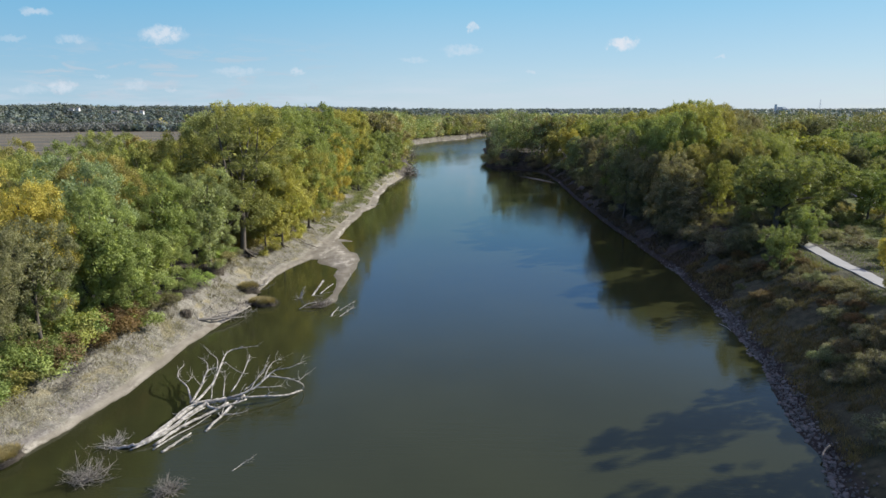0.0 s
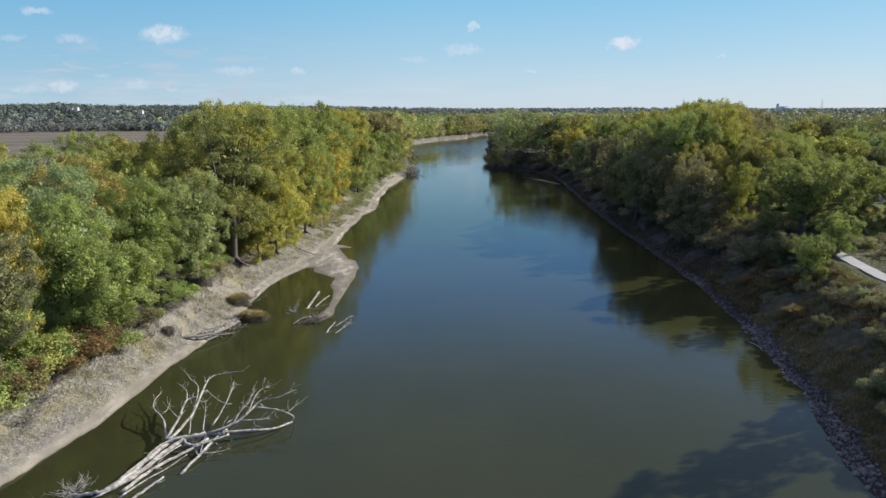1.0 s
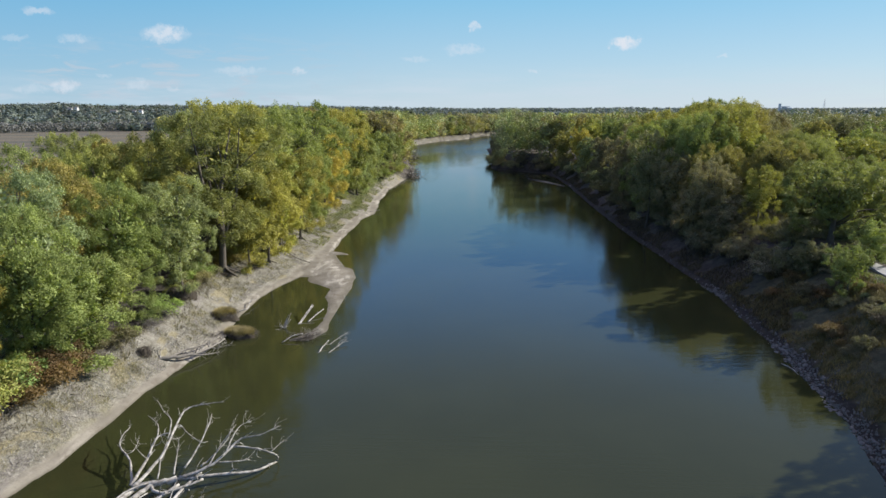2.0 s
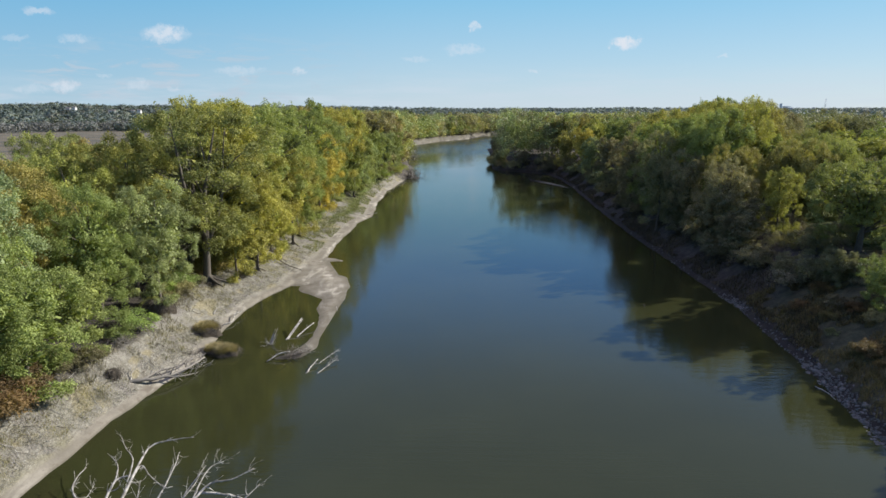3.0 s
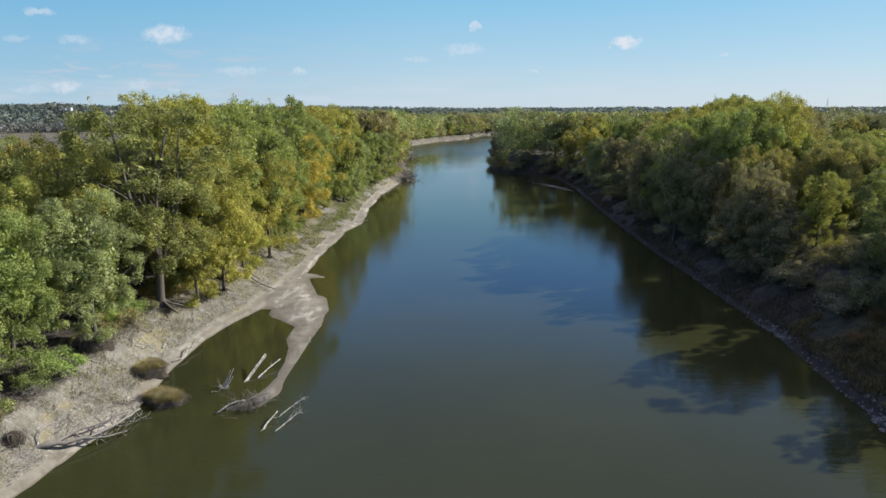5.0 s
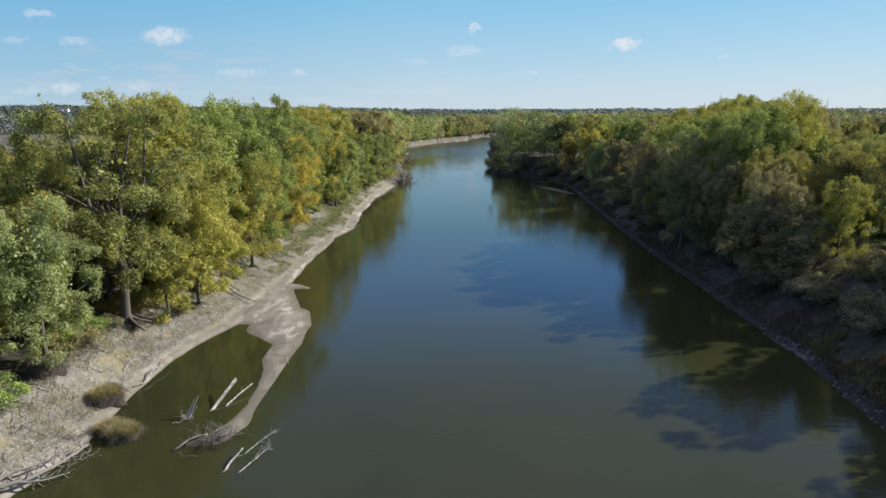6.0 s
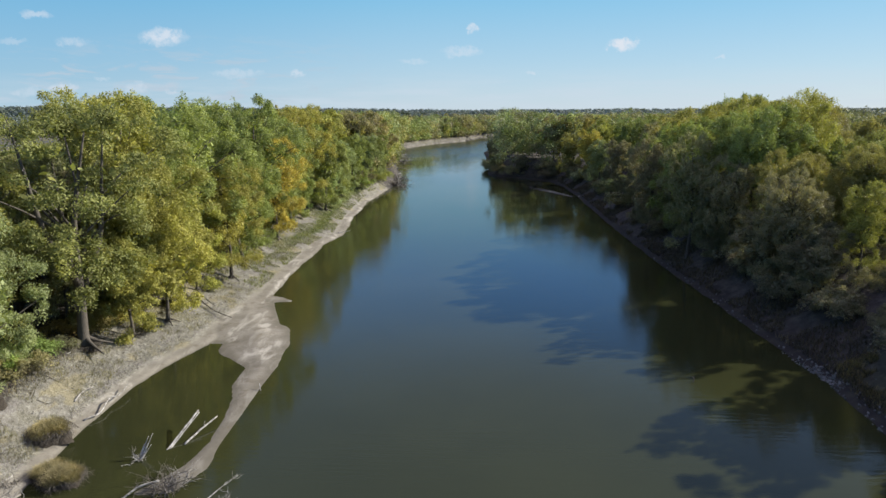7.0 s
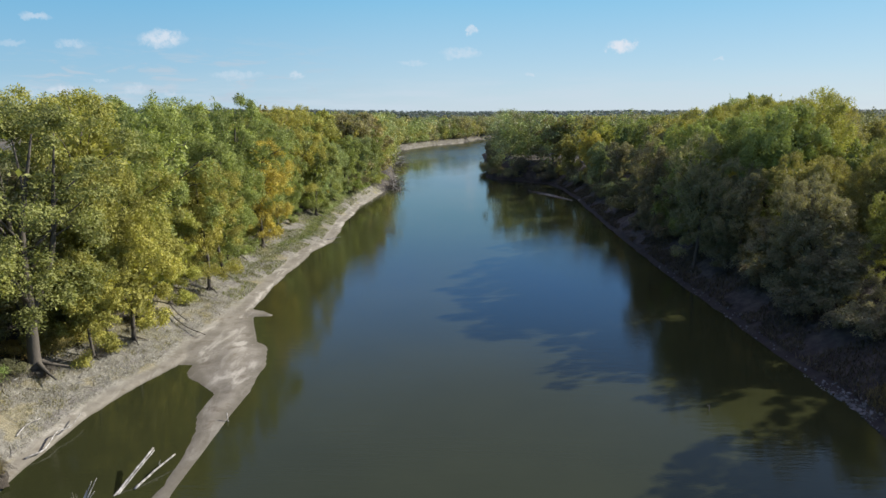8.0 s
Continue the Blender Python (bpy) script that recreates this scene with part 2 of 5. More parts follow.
def water_material():
    mat = bpy.data.materials.new("river_water")
    mat.use_nodes = True
    n = Nodes(mat.node_tree)
    p = n.add("ShaderNodeNewGeometry").outputs["Position"]
    silt = n.mix(n.ramp(n.noise(0.03, 4.0, 0.6, p), 0.35, 0.65), (0.0256, 0.0278, 0.0108), (0.0304, 0.0328, 0.0130))
    shader = n.add("ShaderNodeBsdfPrincipled")
    n.put(shader.inputs["Base Color"], silt)
    calm = n.noise(0.05, 4.0, 0.6, n.scaled(p, (1.0, 0.35, 1.0)), 0.5)
    along = n.add("ShaderNodeSeparateXYZ")
    n.put(along.inputs[0], p)
    breezy = n.ramp(along.outputs[1], 380, 520)
    n.put(shader.inputs["Roughness"], n.math("ADD", n.ramp(calm, 0.35, 0.7, 0.03, 0.08), n.math("MULTIPLY", breezy, 0.17)))
    n.put(shader.inputs["IOR"], 1.37)
    n.put(shader.inputs["Specular IOR Level"], 0.5)
    waves = n.math("ADD", n.noise(1.1, 4.0, 0.6, n.scaled(p, (0.22, 1.6, 1.0))), n.math("MULTIPLY", n.noise(4.5, 3.0, 0.6, n.scaled(p, (0.4, 1.2, 1.0))), 0.25))
    ripple = n.math("MULTIPLY", n.ramp(calm, 0.35, 0.7, 0.08, 0.24), n.math("ADD", n.ramp(along.outputs[1], 60, 200, 1.0, 0.9), n.math("MULTIPLY", breezy, 2.6)))
    n.put(shader.inputs["Normal"], n.bump(waves, ripple, 0.10))
    out = n.add("ShaderNodeOutputMaterial")
    n.put(out.inputs[0], shader.outputs[0])
    return mat


WATER = water_material()


# ---- mesh helpers ----
def mesh_from(name, verts, faces, material, smooth=True):
    me = bpy.data.meshes.new(name)
    me.from_pydata([tuple(v) for v in verts], [], [tuple(f) for f in faces])
    me.materials.append(material)
    if smooth:
        me.polygons.foreach_set("use_smooth", [True] * len(me.polygons))
    me.update()
    return me


def part(name, mesh, parent, label=""):
    """A mesh as one part under a thing."""
    ob = new(name, mesh)
    ob.parent = parent
    if label:
        ob["label"] = label
    return ob


def thing(name, place, label, category, group="", kind=""):
    """An empty at the base of a thing made of parts."""
    ob = new(name)
    ob.matrix_basis = place if isinstance(place, Matrix) else Matrix.Translation(place)
    ob.empty_display_size = 0.3
    return tagged(ob, label, category, group, kind)


def smooth_line(points, radii, steps=4):
    """Catmull-Rom through the points, with radii."""
    p = [Vector(q) for q in points]
    p = [2 * p[0] - p[1]] + p + [2 * p[-1] - p[-2]]
    line, size = [], []
    for k in range(1, len(p) - 2):
        for s in range(steps):
            u = s / steps
            a, b, c, d = p[k - 1:k + 3]
            line.append(0.5 * (2 * b + (c - a) * u + (2 * a - 5 * b + 4 * c - d) * u * u + (3 * b - a - 3 * c + d) * u ** 3))
            size.append(radii[k - 1] * (1 - u) + radii[k] * u)
    return line + [p[-2]], size + [radii[-1]]


def tube(verts, faces, line, size, sides=6):
    """Adds a tapered, closed tube along the line to verts and faces."""
    first = len(verts)
    side = None
    for k, (q, r) in enumerate(zip(line, size)):
        ahead = (line[min(k + 1, len(line) - 1)] - line[max(k - 1, 0)]).normalized()
        if side is None:
            side = ahead.orthogonal().normalized()
        side = (side - ahead * side.dot(ahead)).normalized()
        other = ahead.cross(side)
        for s in range(sides):
            a = 2 * math.pi * s / sides
            verts.append(q + r * (math.cos(a) * side + math.sin(a) * other))
    for k in range(len(line) - 1):
        for s in range(sides):
            a, b = first + k * sides + s, first + k * sides + (s + 1) % sides
            faces.append((a, b, b + sides, a + sides))
    faces.append(tuple(first + s for s in reversed(range(sides))))
    faces.append(tuple(first + (len(line) - 1) * sides + s for s in range(sides)))


def table(value, pairs):
    """Linear interpolation in a short table of (x, y) pairs; works on arrays."""
    xs, ys = zip(*pairs)
    return np.interp(value, xs, ys)


# ---- the lie of the land ----
LEFT_SHORE = ((-400, -70), (-100, -56), (0, -46), (30, -42.0), (49, -39.6), (56, -37.4), (65, -35.6), (78, -35.0), (94, -32.8), (101, -33.4), (111, -33.8),
              (119, -33.0), (126, -30.5), (148, -28.8), (165, -28.9), (187, -28.8), (198, -26.4), (225, -28.4), (255, -28.6), (270, -27.3),
              (319, -23.5), (360, -29), (425, -38), (545, -43), (600, -44), (660, -44))
LEFT_RISE = ((0, 6), (54, 5.5), (86, 5.6), (110, 6.8), (138, 10.5), (150, 11.5), (200, 13), (230, 9), (255, 7), (270, 4.5), (300, 3.0), (560, 3.5), (620, 9), (640, 12))
RIGHT_SHORE = ((-400, 10), (-100, 20), (20, 29), (48, 32.3), (51, 33.6), (59, 35), (74, 38.6), (90, 40.7), (117, 42.8), (125, 42.4), (148, 42.0),
               (172, 41.2), (204, 41.3), (236, 42.0), (270, 43.0), (298, 42.5), (314, 40), (325, 31), (334, 19), (341, 15), (354, 16), (404, 17.5), (470, 18.5), (500, 18.5))
FAR_SHORE = ((-400, 520), (-60, 530), (-43, 556), (-23, 616), (5, 663), (23, 735), (60, 770), (140, 800), (600, 940), (4000, 1600))
NEAR_BEND = ((-400, 515), (20, 505), (60, 520), (140, 545), (600, 680), (4000, 1360))
SPIT = ((-33, 141, 6.5), (-29.5, 132.5, 6.2), (-25.0, 130.2, 4.0), (-24.2, 125.6, 4.5), (-21.2, 119.2, 2.0), (-21.3, 114.2, 1.75), (-20.7, 111, 1.2), (-20.3, 107, 0.75),
        (-20.1, 102, 0.6), (-20.2, 98, 1.1), (-21.4, 95.3, 1.3), (-23.2, 94.2, 0.5))
CUSP = ((-31, 146, 3.0), (-27.5, 145.6, 1.6), (-25.0, 144.8, 0.5))
BAR = ((41, 266, 1.2), (34, 284, 2.6), (26.5, 299, 0.8))


def inside(x, y, strip):
    """How far inside a strip of changing half width."""
    best = np.full(np.shape(x), -1e3)
    for (ax, ay, aw), (bx, by, bw) in zip(strip, strip[1:]):
        ux, uy = bx - ax, by - ay
        u = np.clip(((x - ax) * ux + (y - ay) * uy) / (ux * ux + uy * uy), 0, 1)
        best = np.maximum(best, aw + (bw - aw) * u - np.hypot(x - ax - u * ux, y - ay - u * uy))
    return best


def wavy(x, y, scale, seed):
    """Cheap smooth noise from sines, -1 to 1; works on arrays."""
    a = np.sin(x / scale * 1.7 + seed) * np.cos(y / scale * 1.3 + 2.1 * seed)
    b = np.sin((x * 0.8 + y * 0.6) / scale * 3.1 + 1.3 * seed) * np.cos((y * 0.8 - x * 0.6) / scale * 2.7 + seed)
    c = np.sin((x * 0.5 - y * 0.9) / scale * 6.3 + 0.7 * seed) * np.cos((x * 0.9 + y * 0.5) / scale * 5.9 + 3 * seed)
    return 0.5 * a + 0.3 * b + 0.2 * c


def land(x, y):
    """Height, sand, turf and marsh at x, y (arrays)."""
    x, y = np.asarray(x, float), np.asarray(y, float)
    wob = wavy(x, y, 6.0, 1.0) * 0.55
    dl = table(y, LEFT_SHORE) - x + wob
    df = y - table(x, FAR_SHORE) + wob
    dl = np.maximum(np.where(y > 660, np.where(x < -60, 60.0, -1e3), dl), np.where(x > -60, df, -1e3))
    dr = np.minimum(x - table(y, RIGHT_SHORE), np.where(x > 15, table(x, NEAR_BEND) - y, 1e3)) + wob
    rise = np.where(df > dl - 1e-6, 12.0, table(y, LEFT_RISE))
    u = dl / rise
    zl = np.where(u < 0, np.maximum(dl * 0.25, -2.5), table(u, ((0, 0), (0.05, 0.26), (0.20, 0.42), (0.38, 0.95), (0.7, 2.0), (0.9, 2.9), (1.05, 3.5), (1.6, 4.0), (6, 4.3))))
    zl = zl + 0.38 * np.clip(dl / 0.5, 0, 1) * np.clip((63 - y) / 7, 0, 1) * np.clip(1.1 - u, 0, 1)
    zr = np.where(dr < 0, np.maximum(dr * 0.3, -2.5), table(dr, ((0, 0), (1.8, 0.9), (4, 2.0), (8, 4.4), (12, 6.8), (15, 7.7), (20, 8.0), (80, 8.0), (300, 6.0))))
    spit = np.maximum(inside(x, y, SPIT), inside(x, y, CUSP)) + wob * 0.25
    zs = np.where(spit > 0, np.minimum(0.09 * spit, 0.35), np.maximum(spit * 0.25, -2.5))
    bar = inside(x, y, BAR) + wob * 0.4
    zb = np.where(bar > 0, 0.03 + 0.02 * bar, -2.5)
    z = np.maximum(np.maximum(zl, zr), np.maximum(zs, zb))
    dry = z > 0.25
    z = z + dry * (wavy(x, y, 2.2, 4.0) * 0.16 + wavy(x, y, 14.0, 2.0) * 0.25) * np.clip(z / 2, 0, 1)
    # uplands beyond the valley
    far = np.hypot(x, y)
    bluff = np.clip((-x * 0.55 + y * 0.83 - 950) / 600, 0, 1) * np.clip((far - 900) / 450, 0, 1) * np.clip((150 - x) / 500 + (y - 1600) / 800, 0, 1)
    bluff = bluff * bluff * (3 - 2 * bluff)
    west = np.clip((-x - 150) / 900, 0, 1)
    z = z + bluff * (7 + 19 * west + 6 * wavy(x, y, 420, 3.0) + 9 * wavy(x, y, 150, 8.0) * west) + np.clip((far - 2600) / 1500, 0, 1) * (11 + 4 * wavy(x, y, 900, 5.0))
    sand = np.clip(1.75 - u * 1.15, 0, 1) * (dl > -3) + (spit > -2) + 0.6 * (bar > -2)
    sand = np.where((df > dl - 1e-6) & (df > 0), np.clip(1.9 - df / 14, 0, 0.52), sand) + np.clip(1 - dr / 3, 0, 1) * 0.15 * (dr > -2) * (y < 105)
    strip = np.clip(1 - np.abs(dl - 6.5) / 4, 0, 1) * np.clip((y - 165) / 25, 0, 1) * np.clip((300 - y) / 30, 0, 1)
    sand = sand * np.where((y > 280) & (df < dl - 1e-6), np.clip((300 - y) / 20, 0.35, 1), 1)
    slope = 0.3 * (dr > 1.8) * (x < 62) * np.clip((118 - y) / 8, 0, 1)
    turf = slope + np.clip((x - 62) / 6, 0, 1) * (dr > 10) * np.clip((700 - far) / 100, 0, 1) + strip
    marsh = np.clip((-x - 150) / 40, 0, 1) * np.clip((960 - far) / 60, 0, 1) * (dl > 0)
    wooded = np.clip((far - 900) / 120 + 0.3 * wavy(x, y, 200, 9.0), 0, 1) * (marsh < 0.5)
    return z, np.clip(sand - strip * 0.8, 0, 1), np.clip(turf, 0, 1), np.clip(marsh, 0, 1), wooded


def ground_z(x, y):
    return float(land(x, y)[0])


def spaced(*runs):
    """Grid lines: (start, end, step) runs put together."""
    out = []
    for a, b, step in runs:
        out += list(np.arange(a, b, step))
    return np.array(out)


def build_ground():
    gx = spaced((-4400, -1000, 85), (-1000, -200, 40), (-200, -60, 7), (-60, -46, 1.6), (-46, -18, 0.4), (-18, 26, 4), (26, 64, 0.8), (64, 130, 4), (130, 400, 15), (400, 4401, 80))
    gy = spaced((-900, -100, 60), (-100, 20, 8), (20, 60, 0.6), (60, 150, 0.42), (150, 290, 1.5), (290, 700, 5), (700, 1200, 20), (1200, 4801, 70))
    X, Y = np.meshgrid(gx, gy)
    z, sand, turf, marsh, wooded = land(X, Y)
    nx, ny = len(gx), len(gy)
    me = bpy.data.meshes.new("ground")
    idx = np.arange(nx * ny).reshape(ny, nx)
    quads = np.stack((idx[:-1, :-1], idx[:-1, 1:], idx[1:, 1:], idx[1:, :-1]), -1).reshape(-1, 4)
    me.vertices.add(nx * ny)
    me.vertices.foreach_set("co", np.stack((X, Y, z), -1).ravel())
    me.loops.add(quads.size)
    me.loops.foreach_set("vertex_index", quads.ravel())
    me.polygons.add(len(quads))
    me.polygons.foreach_set("loop_start", np.arange(len(quads)) * 4)
    me.polygons.foreach_set("use_smooth", [True] * len(quads))
    me.update(calc_edges=True)
    for name, values in (("sand", sand), ("turf", turf), ("marsh", marsh), ("wooded", wooded)):
        me.attributes.new(name, "FLOAT", "POINT").data.foreach_set("value", values.ravel())
    me.materials.append(GROUND)
    tagged(new("ground", me), "pale silt banks, woodland floor and marsh reaching the bluffs", "ground", kind="structure")


def build_water():
    bm = bmesh.new()
    for x, y in ((-420, -900), (3000, -900), (3000, 1600), (-420, 1600)):
        bm.verts.new((x, y, 0))
    bm.faces.new(bm.verts)
    me = bpy.data.meshes.new("water")
    bm.to_mesh(me)
    me.materials.append(WATER)
    tagged(new("water", me), "calm olive-brown river water reflecting blue sky", "river", kind="structure")


build_ground()
build_water()


# ---- trees ----
def leaf_cloud(rng, centres, radii, per_clump, size, flat=0.75, droop=0.15, inner=0.18, coarse=1.6, wide=0.26, tangent=0.0):
    """Leaf sprays round clump centres, as arrays of verts (n, 4, 3). A share of them, inner, are larger and sit deeper."""
    n = len(centres) * per_clump
    c = np.repeat(centres, per_clump, 0)
    r = np.repeat(radii, per_clump)
    d = rng.normal(size=(n, 3))
    d[:, 2] += 0.25
    d /= np.linalg.norm(d, axis=1)[:, None]
    deep = rng.random(n) < inner
    reach = r * np.where(deep, 0.25 + 0.5 * rng.random(n), 0.62 + 0.5 * rng.random(n))
    p = c + d * reach[:, None] * (1, 1, flat)
    p[:, 2] -= droop * reach * (1 - d[:, 2])
    along = d * 0.8 * (1 - tangent) + rng.normal(size=(n, 3)) * 0.6 - (0, 0, 0.15)
    along -= d * np.sum(along * d, 1)[:, None] * max(0.0, 2 * tangent - 1)
    along /= np.linalg.norm(along, axis=1)[:, None]
    normal = d * (0.6 + 1.2 * tangent) + rng.normal(size=(n, 3)) * (0.45 if tangent < 0.9 else 0.15) + (0, 0, 0.55 * (1 - 0.6 * tangent))
    normal -= along * np.sum(normal * along, 1)[:, None]
    normal /= np.linalg.norm(normal, axis=1)[:, None]
    across = np.cross(normal, along)
    s = size * ((0.6 + 0.8 * rng.random(n)) * np.where(deep, coarse, 1.0))[:, None]
    w = s * (wide + 0.2 * rng.random(n))[:, None]
    return np.stack((p - along * s * 0.5, p + across * w * 0.5 + normal * w * 0.15, p + along * s * 0.5, p - across * w * 0.5 + normal * w * 0.15), 1)


def quads_mesh(name, quads, material):
    me = bpy.data.meshes.new(name)
    n = len(quads)
    me.vertices.add(4 * n)
    me.vertices.foreach_set("co", quads.ravel())
    me.loops.add(4 * n)
    me.loops.foreach_set("vertex_index", np.arange(4 * n))
    me.polygons.add(n)
    me.polygons.foreach_set("loop_start", np.arange(n) * 4)
    me.update(calc_edges=True)
    me.materials.append(material)
    return me


def leaders(rng, feet, size, per_foot=46):
    """Upright leafy shoots that stand out of a crown."""
    n = len(feet) * per_foot
    foot = np.repeat(feet, per_foot, 0)
    lean = np.repeat(rng.normal(size=(len(feet), 3)) * 0.28 + (0, 0, 1), per_foot, 0)
    long = np.repeat(rng.uniform(0.5, 1.4, len(feet)), per_foot)
    u = rng.random(n)
    p = foot + lean * (long * u)[:, None] + rng.normal(size=(n, 3)) * (0.34 * (1.15 - u))[:, None]
    along = lean * 0.8 + rng.normal(size=(n, 3)) * 0.6
    along /= np.linalg.norm(along, axis=1)[:, None]
    across = np.cross(along, rng.normal(size=(n, 3)))
    across /= np.linalg.norm(across, axis=1)[:, None]
    s = size * (0.6 + 0.7 * rng.random(n))[:, None]
    return np.stack((p - along * s * 0.5, p + across * s * 0.18, p + along * s * 0.5, p - across * s * 0.18), 1)


def inner_leaves(rng, count, radius, base, height, mid, size):
    """Coarse sprays deep inside a crown, which make it dense."""
    d = rng.normal(size=(count, 3))
    d /= np.linalg.norm(d, axis=1)[:, None]
    r = rng.random(count) ** 0.45 * 0.60
    p = d * r[:, None] * (radius, radius, 1)
    p[:, 2] = np.where(d[:, 2] > 0, mid + p[:, 2] * (height - mid), mid + p[:, 2] * (mid - base))
    along = rng.normal(size=(count, 3))
    along /= np.linalg.norm(along, axis=1)[:, None]
    across = np.cross(along, rng.normal(size=(count, 3)))
    across /= np.linalg.norm(across, axis=1)[:, None]
    s = size * rng.uniform(0.6, 1.3, count)[:, None]
    return np.stack((p - along * s * 0.5, p + across * s * 0.3, p + along * s * 0.5, p - across * s * 0.3), 1)


def tree_meshes(seed, height, radius, base, clumps, per_clump, size, clump_r=(0.9, 1.8), limbs=9, trunk_r=0.35, peak=0.62, spread=0.42, shoots=0, core=900,
                flat=0.75, tangent=0.45, fork=0.0):
    """Trunk-and-limb mesh and crown mesh of one tree; crown from base to height, in boughs with gaps between them."""
    rng = np.random.default_rng(seed)
    centres, radii = [], []
    count = max(6, clumps // 8)
    mid = base + (height - base) * (1 - peak) ** 0.9
    turn = rng.random() * 6.28
    for k in range(count):
        up = 0.9 - 1.8 * (k + 0.5) / count
        a = turn + k * 2.39996 + rng.normal() * 0.3
        level = math.sqrt(1 - abs(up) ** 2.7)
        d = np.array((math.cos(a) * level, math.sin(a) * level, up + rng.normal() * 0.06))
        f = (0.70 + rng.normal() * 0.09) if k % 5 else 0.35
        bough_r = radius * spread * rng.uniform(0.75, 1.15) * (0.85 if up < -0.4 else 1.0)
        rise = (height - bough_r * 0.75 - mid) if d[2] > 0 else (mid - base)
        q = np.array((d[0] * f * radius, d[1] * f * radius, mid + d[2] * rise * rng.uniform(0.88, 1.06) * (1.0 if k % 5 else 0.8)))
        for _ in range(8):
            e = rng.normal(size=3) * 0.75 + d * 0.75 + (0, 0, 0.35)
            e /= np.linalg.norm(e)
            centres.append(q + e * bough_r * rng.uniform(0.55, 0.95) * np.array((1, 1, 0.72)))
            radii.append(rng.uniform(*clump_r) * 0.56)
    centres, radii = np.array(centres), np.array(radii)
    centres[:, 2] = np.maximum(centres[:, 2], base * 0.6 + 0.4)
    leaves = [leaf_cloud(rng, centres, radii, per_clump, size, flat, tangent=tangent), inner_leaves(rng, core, radius, base, height, mid, size * 2.5)]
    if shoots:
        high = centres[np.argsort(centres[:, 2] + rng.normal(size=len(centres)) * height * 0.12)[-shoots:]]
        leaves.append(leaders(rng, high, size))
    crown = quads_mesh("crown", np.concatenate(leaves), LEAF)
    verts, faces = [], []
    lean = rng.normal(size=2) * 0.04 * height
    top = height * 0.8
    bow = rng.normal(size=(5, 2)) * 0.011 * height * np.array((0, 0.2, 1, 1, 0.4))[:, None]
    spine = [Vector((lean[0] * u * u + b[0], lean[1] * u * u + b[1], u * top)) for u, b in zip((0, 0.06, 0.3, 0.6, 1.0), bow)]
    line, rad = smooth_line(spine, [trunk_r * 1.7, trunk_r * 1.1, trunk_r * 0.85, trunk_r * 0.55, trunk_r * 0.15])
    tube(verts, faces, line, rad, 8)
    if fork:
        for a, reach, rise in ((0.4, 0.15, 0.86), (2.9, 0.13, 0.80), (4.6, 0.11, 0.74)):
            out = Vector((math.cos(a), math.sin(a), 0)) * reach * height
            foot = spine[2].lerp(spine[1], 0.25) if a > 1 else spine[2].copy()
            arm = [foot, foot.lerp(out + Vector((0, 0, rise * height)), 0.35) + out * 0.25, foot.lerp(out + Vector((0, 0, rise * height)), 0.7) + out * 0.12, out + Vector((0, 0, rise * height))]
            line, rad = smooth_line(arm, [trunk_r * 0.7, trunk_r * 0.52, trunk_r * 0.3, trunk_r * 0.1])
            tube(verts, faces, line, rad, 7)
    for k in range(9 if fork else 5):
        a = k * (0.70 if fork else 1.257) + rng.normal() * 0.3
        out = Vector((math.cos(a), math.sin(a), 0))
        long = trunk_r * rng.uniform(4, 7)
        line, rad = smooth_line([Vector((0, 0, trunk_r * 2.2)) + out * trunk_r * 0.5, out * long * 0.5 + Vector((0, 0, trunk_r * 0.7)), out * long - Vector((0, 0, 0.25))], [trunk_r * 0.5, trunk_r * 0.35, trunk_r * 0.15], 3)
        tube(verts, faces, line, rad, 5)
    upper = np.flatnonzero(centres[:, 2] > base + 0.3 * (height - base))
    picks = rng.choice(upper, min(limbs, len(upper)), replace=False)
    for k in picks:
        goal = Vector(centres[k])
        u = min(0.85, max(0.15, base / height, (goal.z * 0.62 - 0.25 * math.hypot(goal.x, goal.y)) / top + 0.1))
        start = Vector((lean[0] * u * u, lean[1] * u * u, u * top))
        bend = start.lerp(goal, 0.5) + Vector((0, 0, 0.08 * height * rng.random()))
        r = trunk_r * (0.5 - 0.35 * u)
        line, rad = smooth_line([start, bend, goal], [r, r * 0.6, r * 0.18], 3)
        tube(verts, faces, line, rad, 5)
    return mesh_from("trunk", verts, faces, BARK), crown


def plant(kind, x, y, top, color, label, spin=0.0, width=1.0, sink=0.15, name="tree", category="tree", group=""):
    """One tree of a kind (trunk mesh, crown mesh, its height), grown to the height top above the water."""
    trunk, crown, height = kind
    z = ground_z(x, y)
    s = max(0.15, (top - z) / height)
    ob = thing(name, pose(x, y, z - sink, 0, 0, spin) @ Matrix.Diagonal((s * width, s * width, s, 1)), label, category, group)
    if trunk:
        part("trunk", trunk, ob)
    leaves = part("crown" if trunk else "foliage", crown, ob)
    leaves.color = (*color, 1)
    return ob


def kinds(count, seed, height, *args, **more):
    return [(*tree_meshes(seed + k, height, *args, **more), height) for k in range(count)]


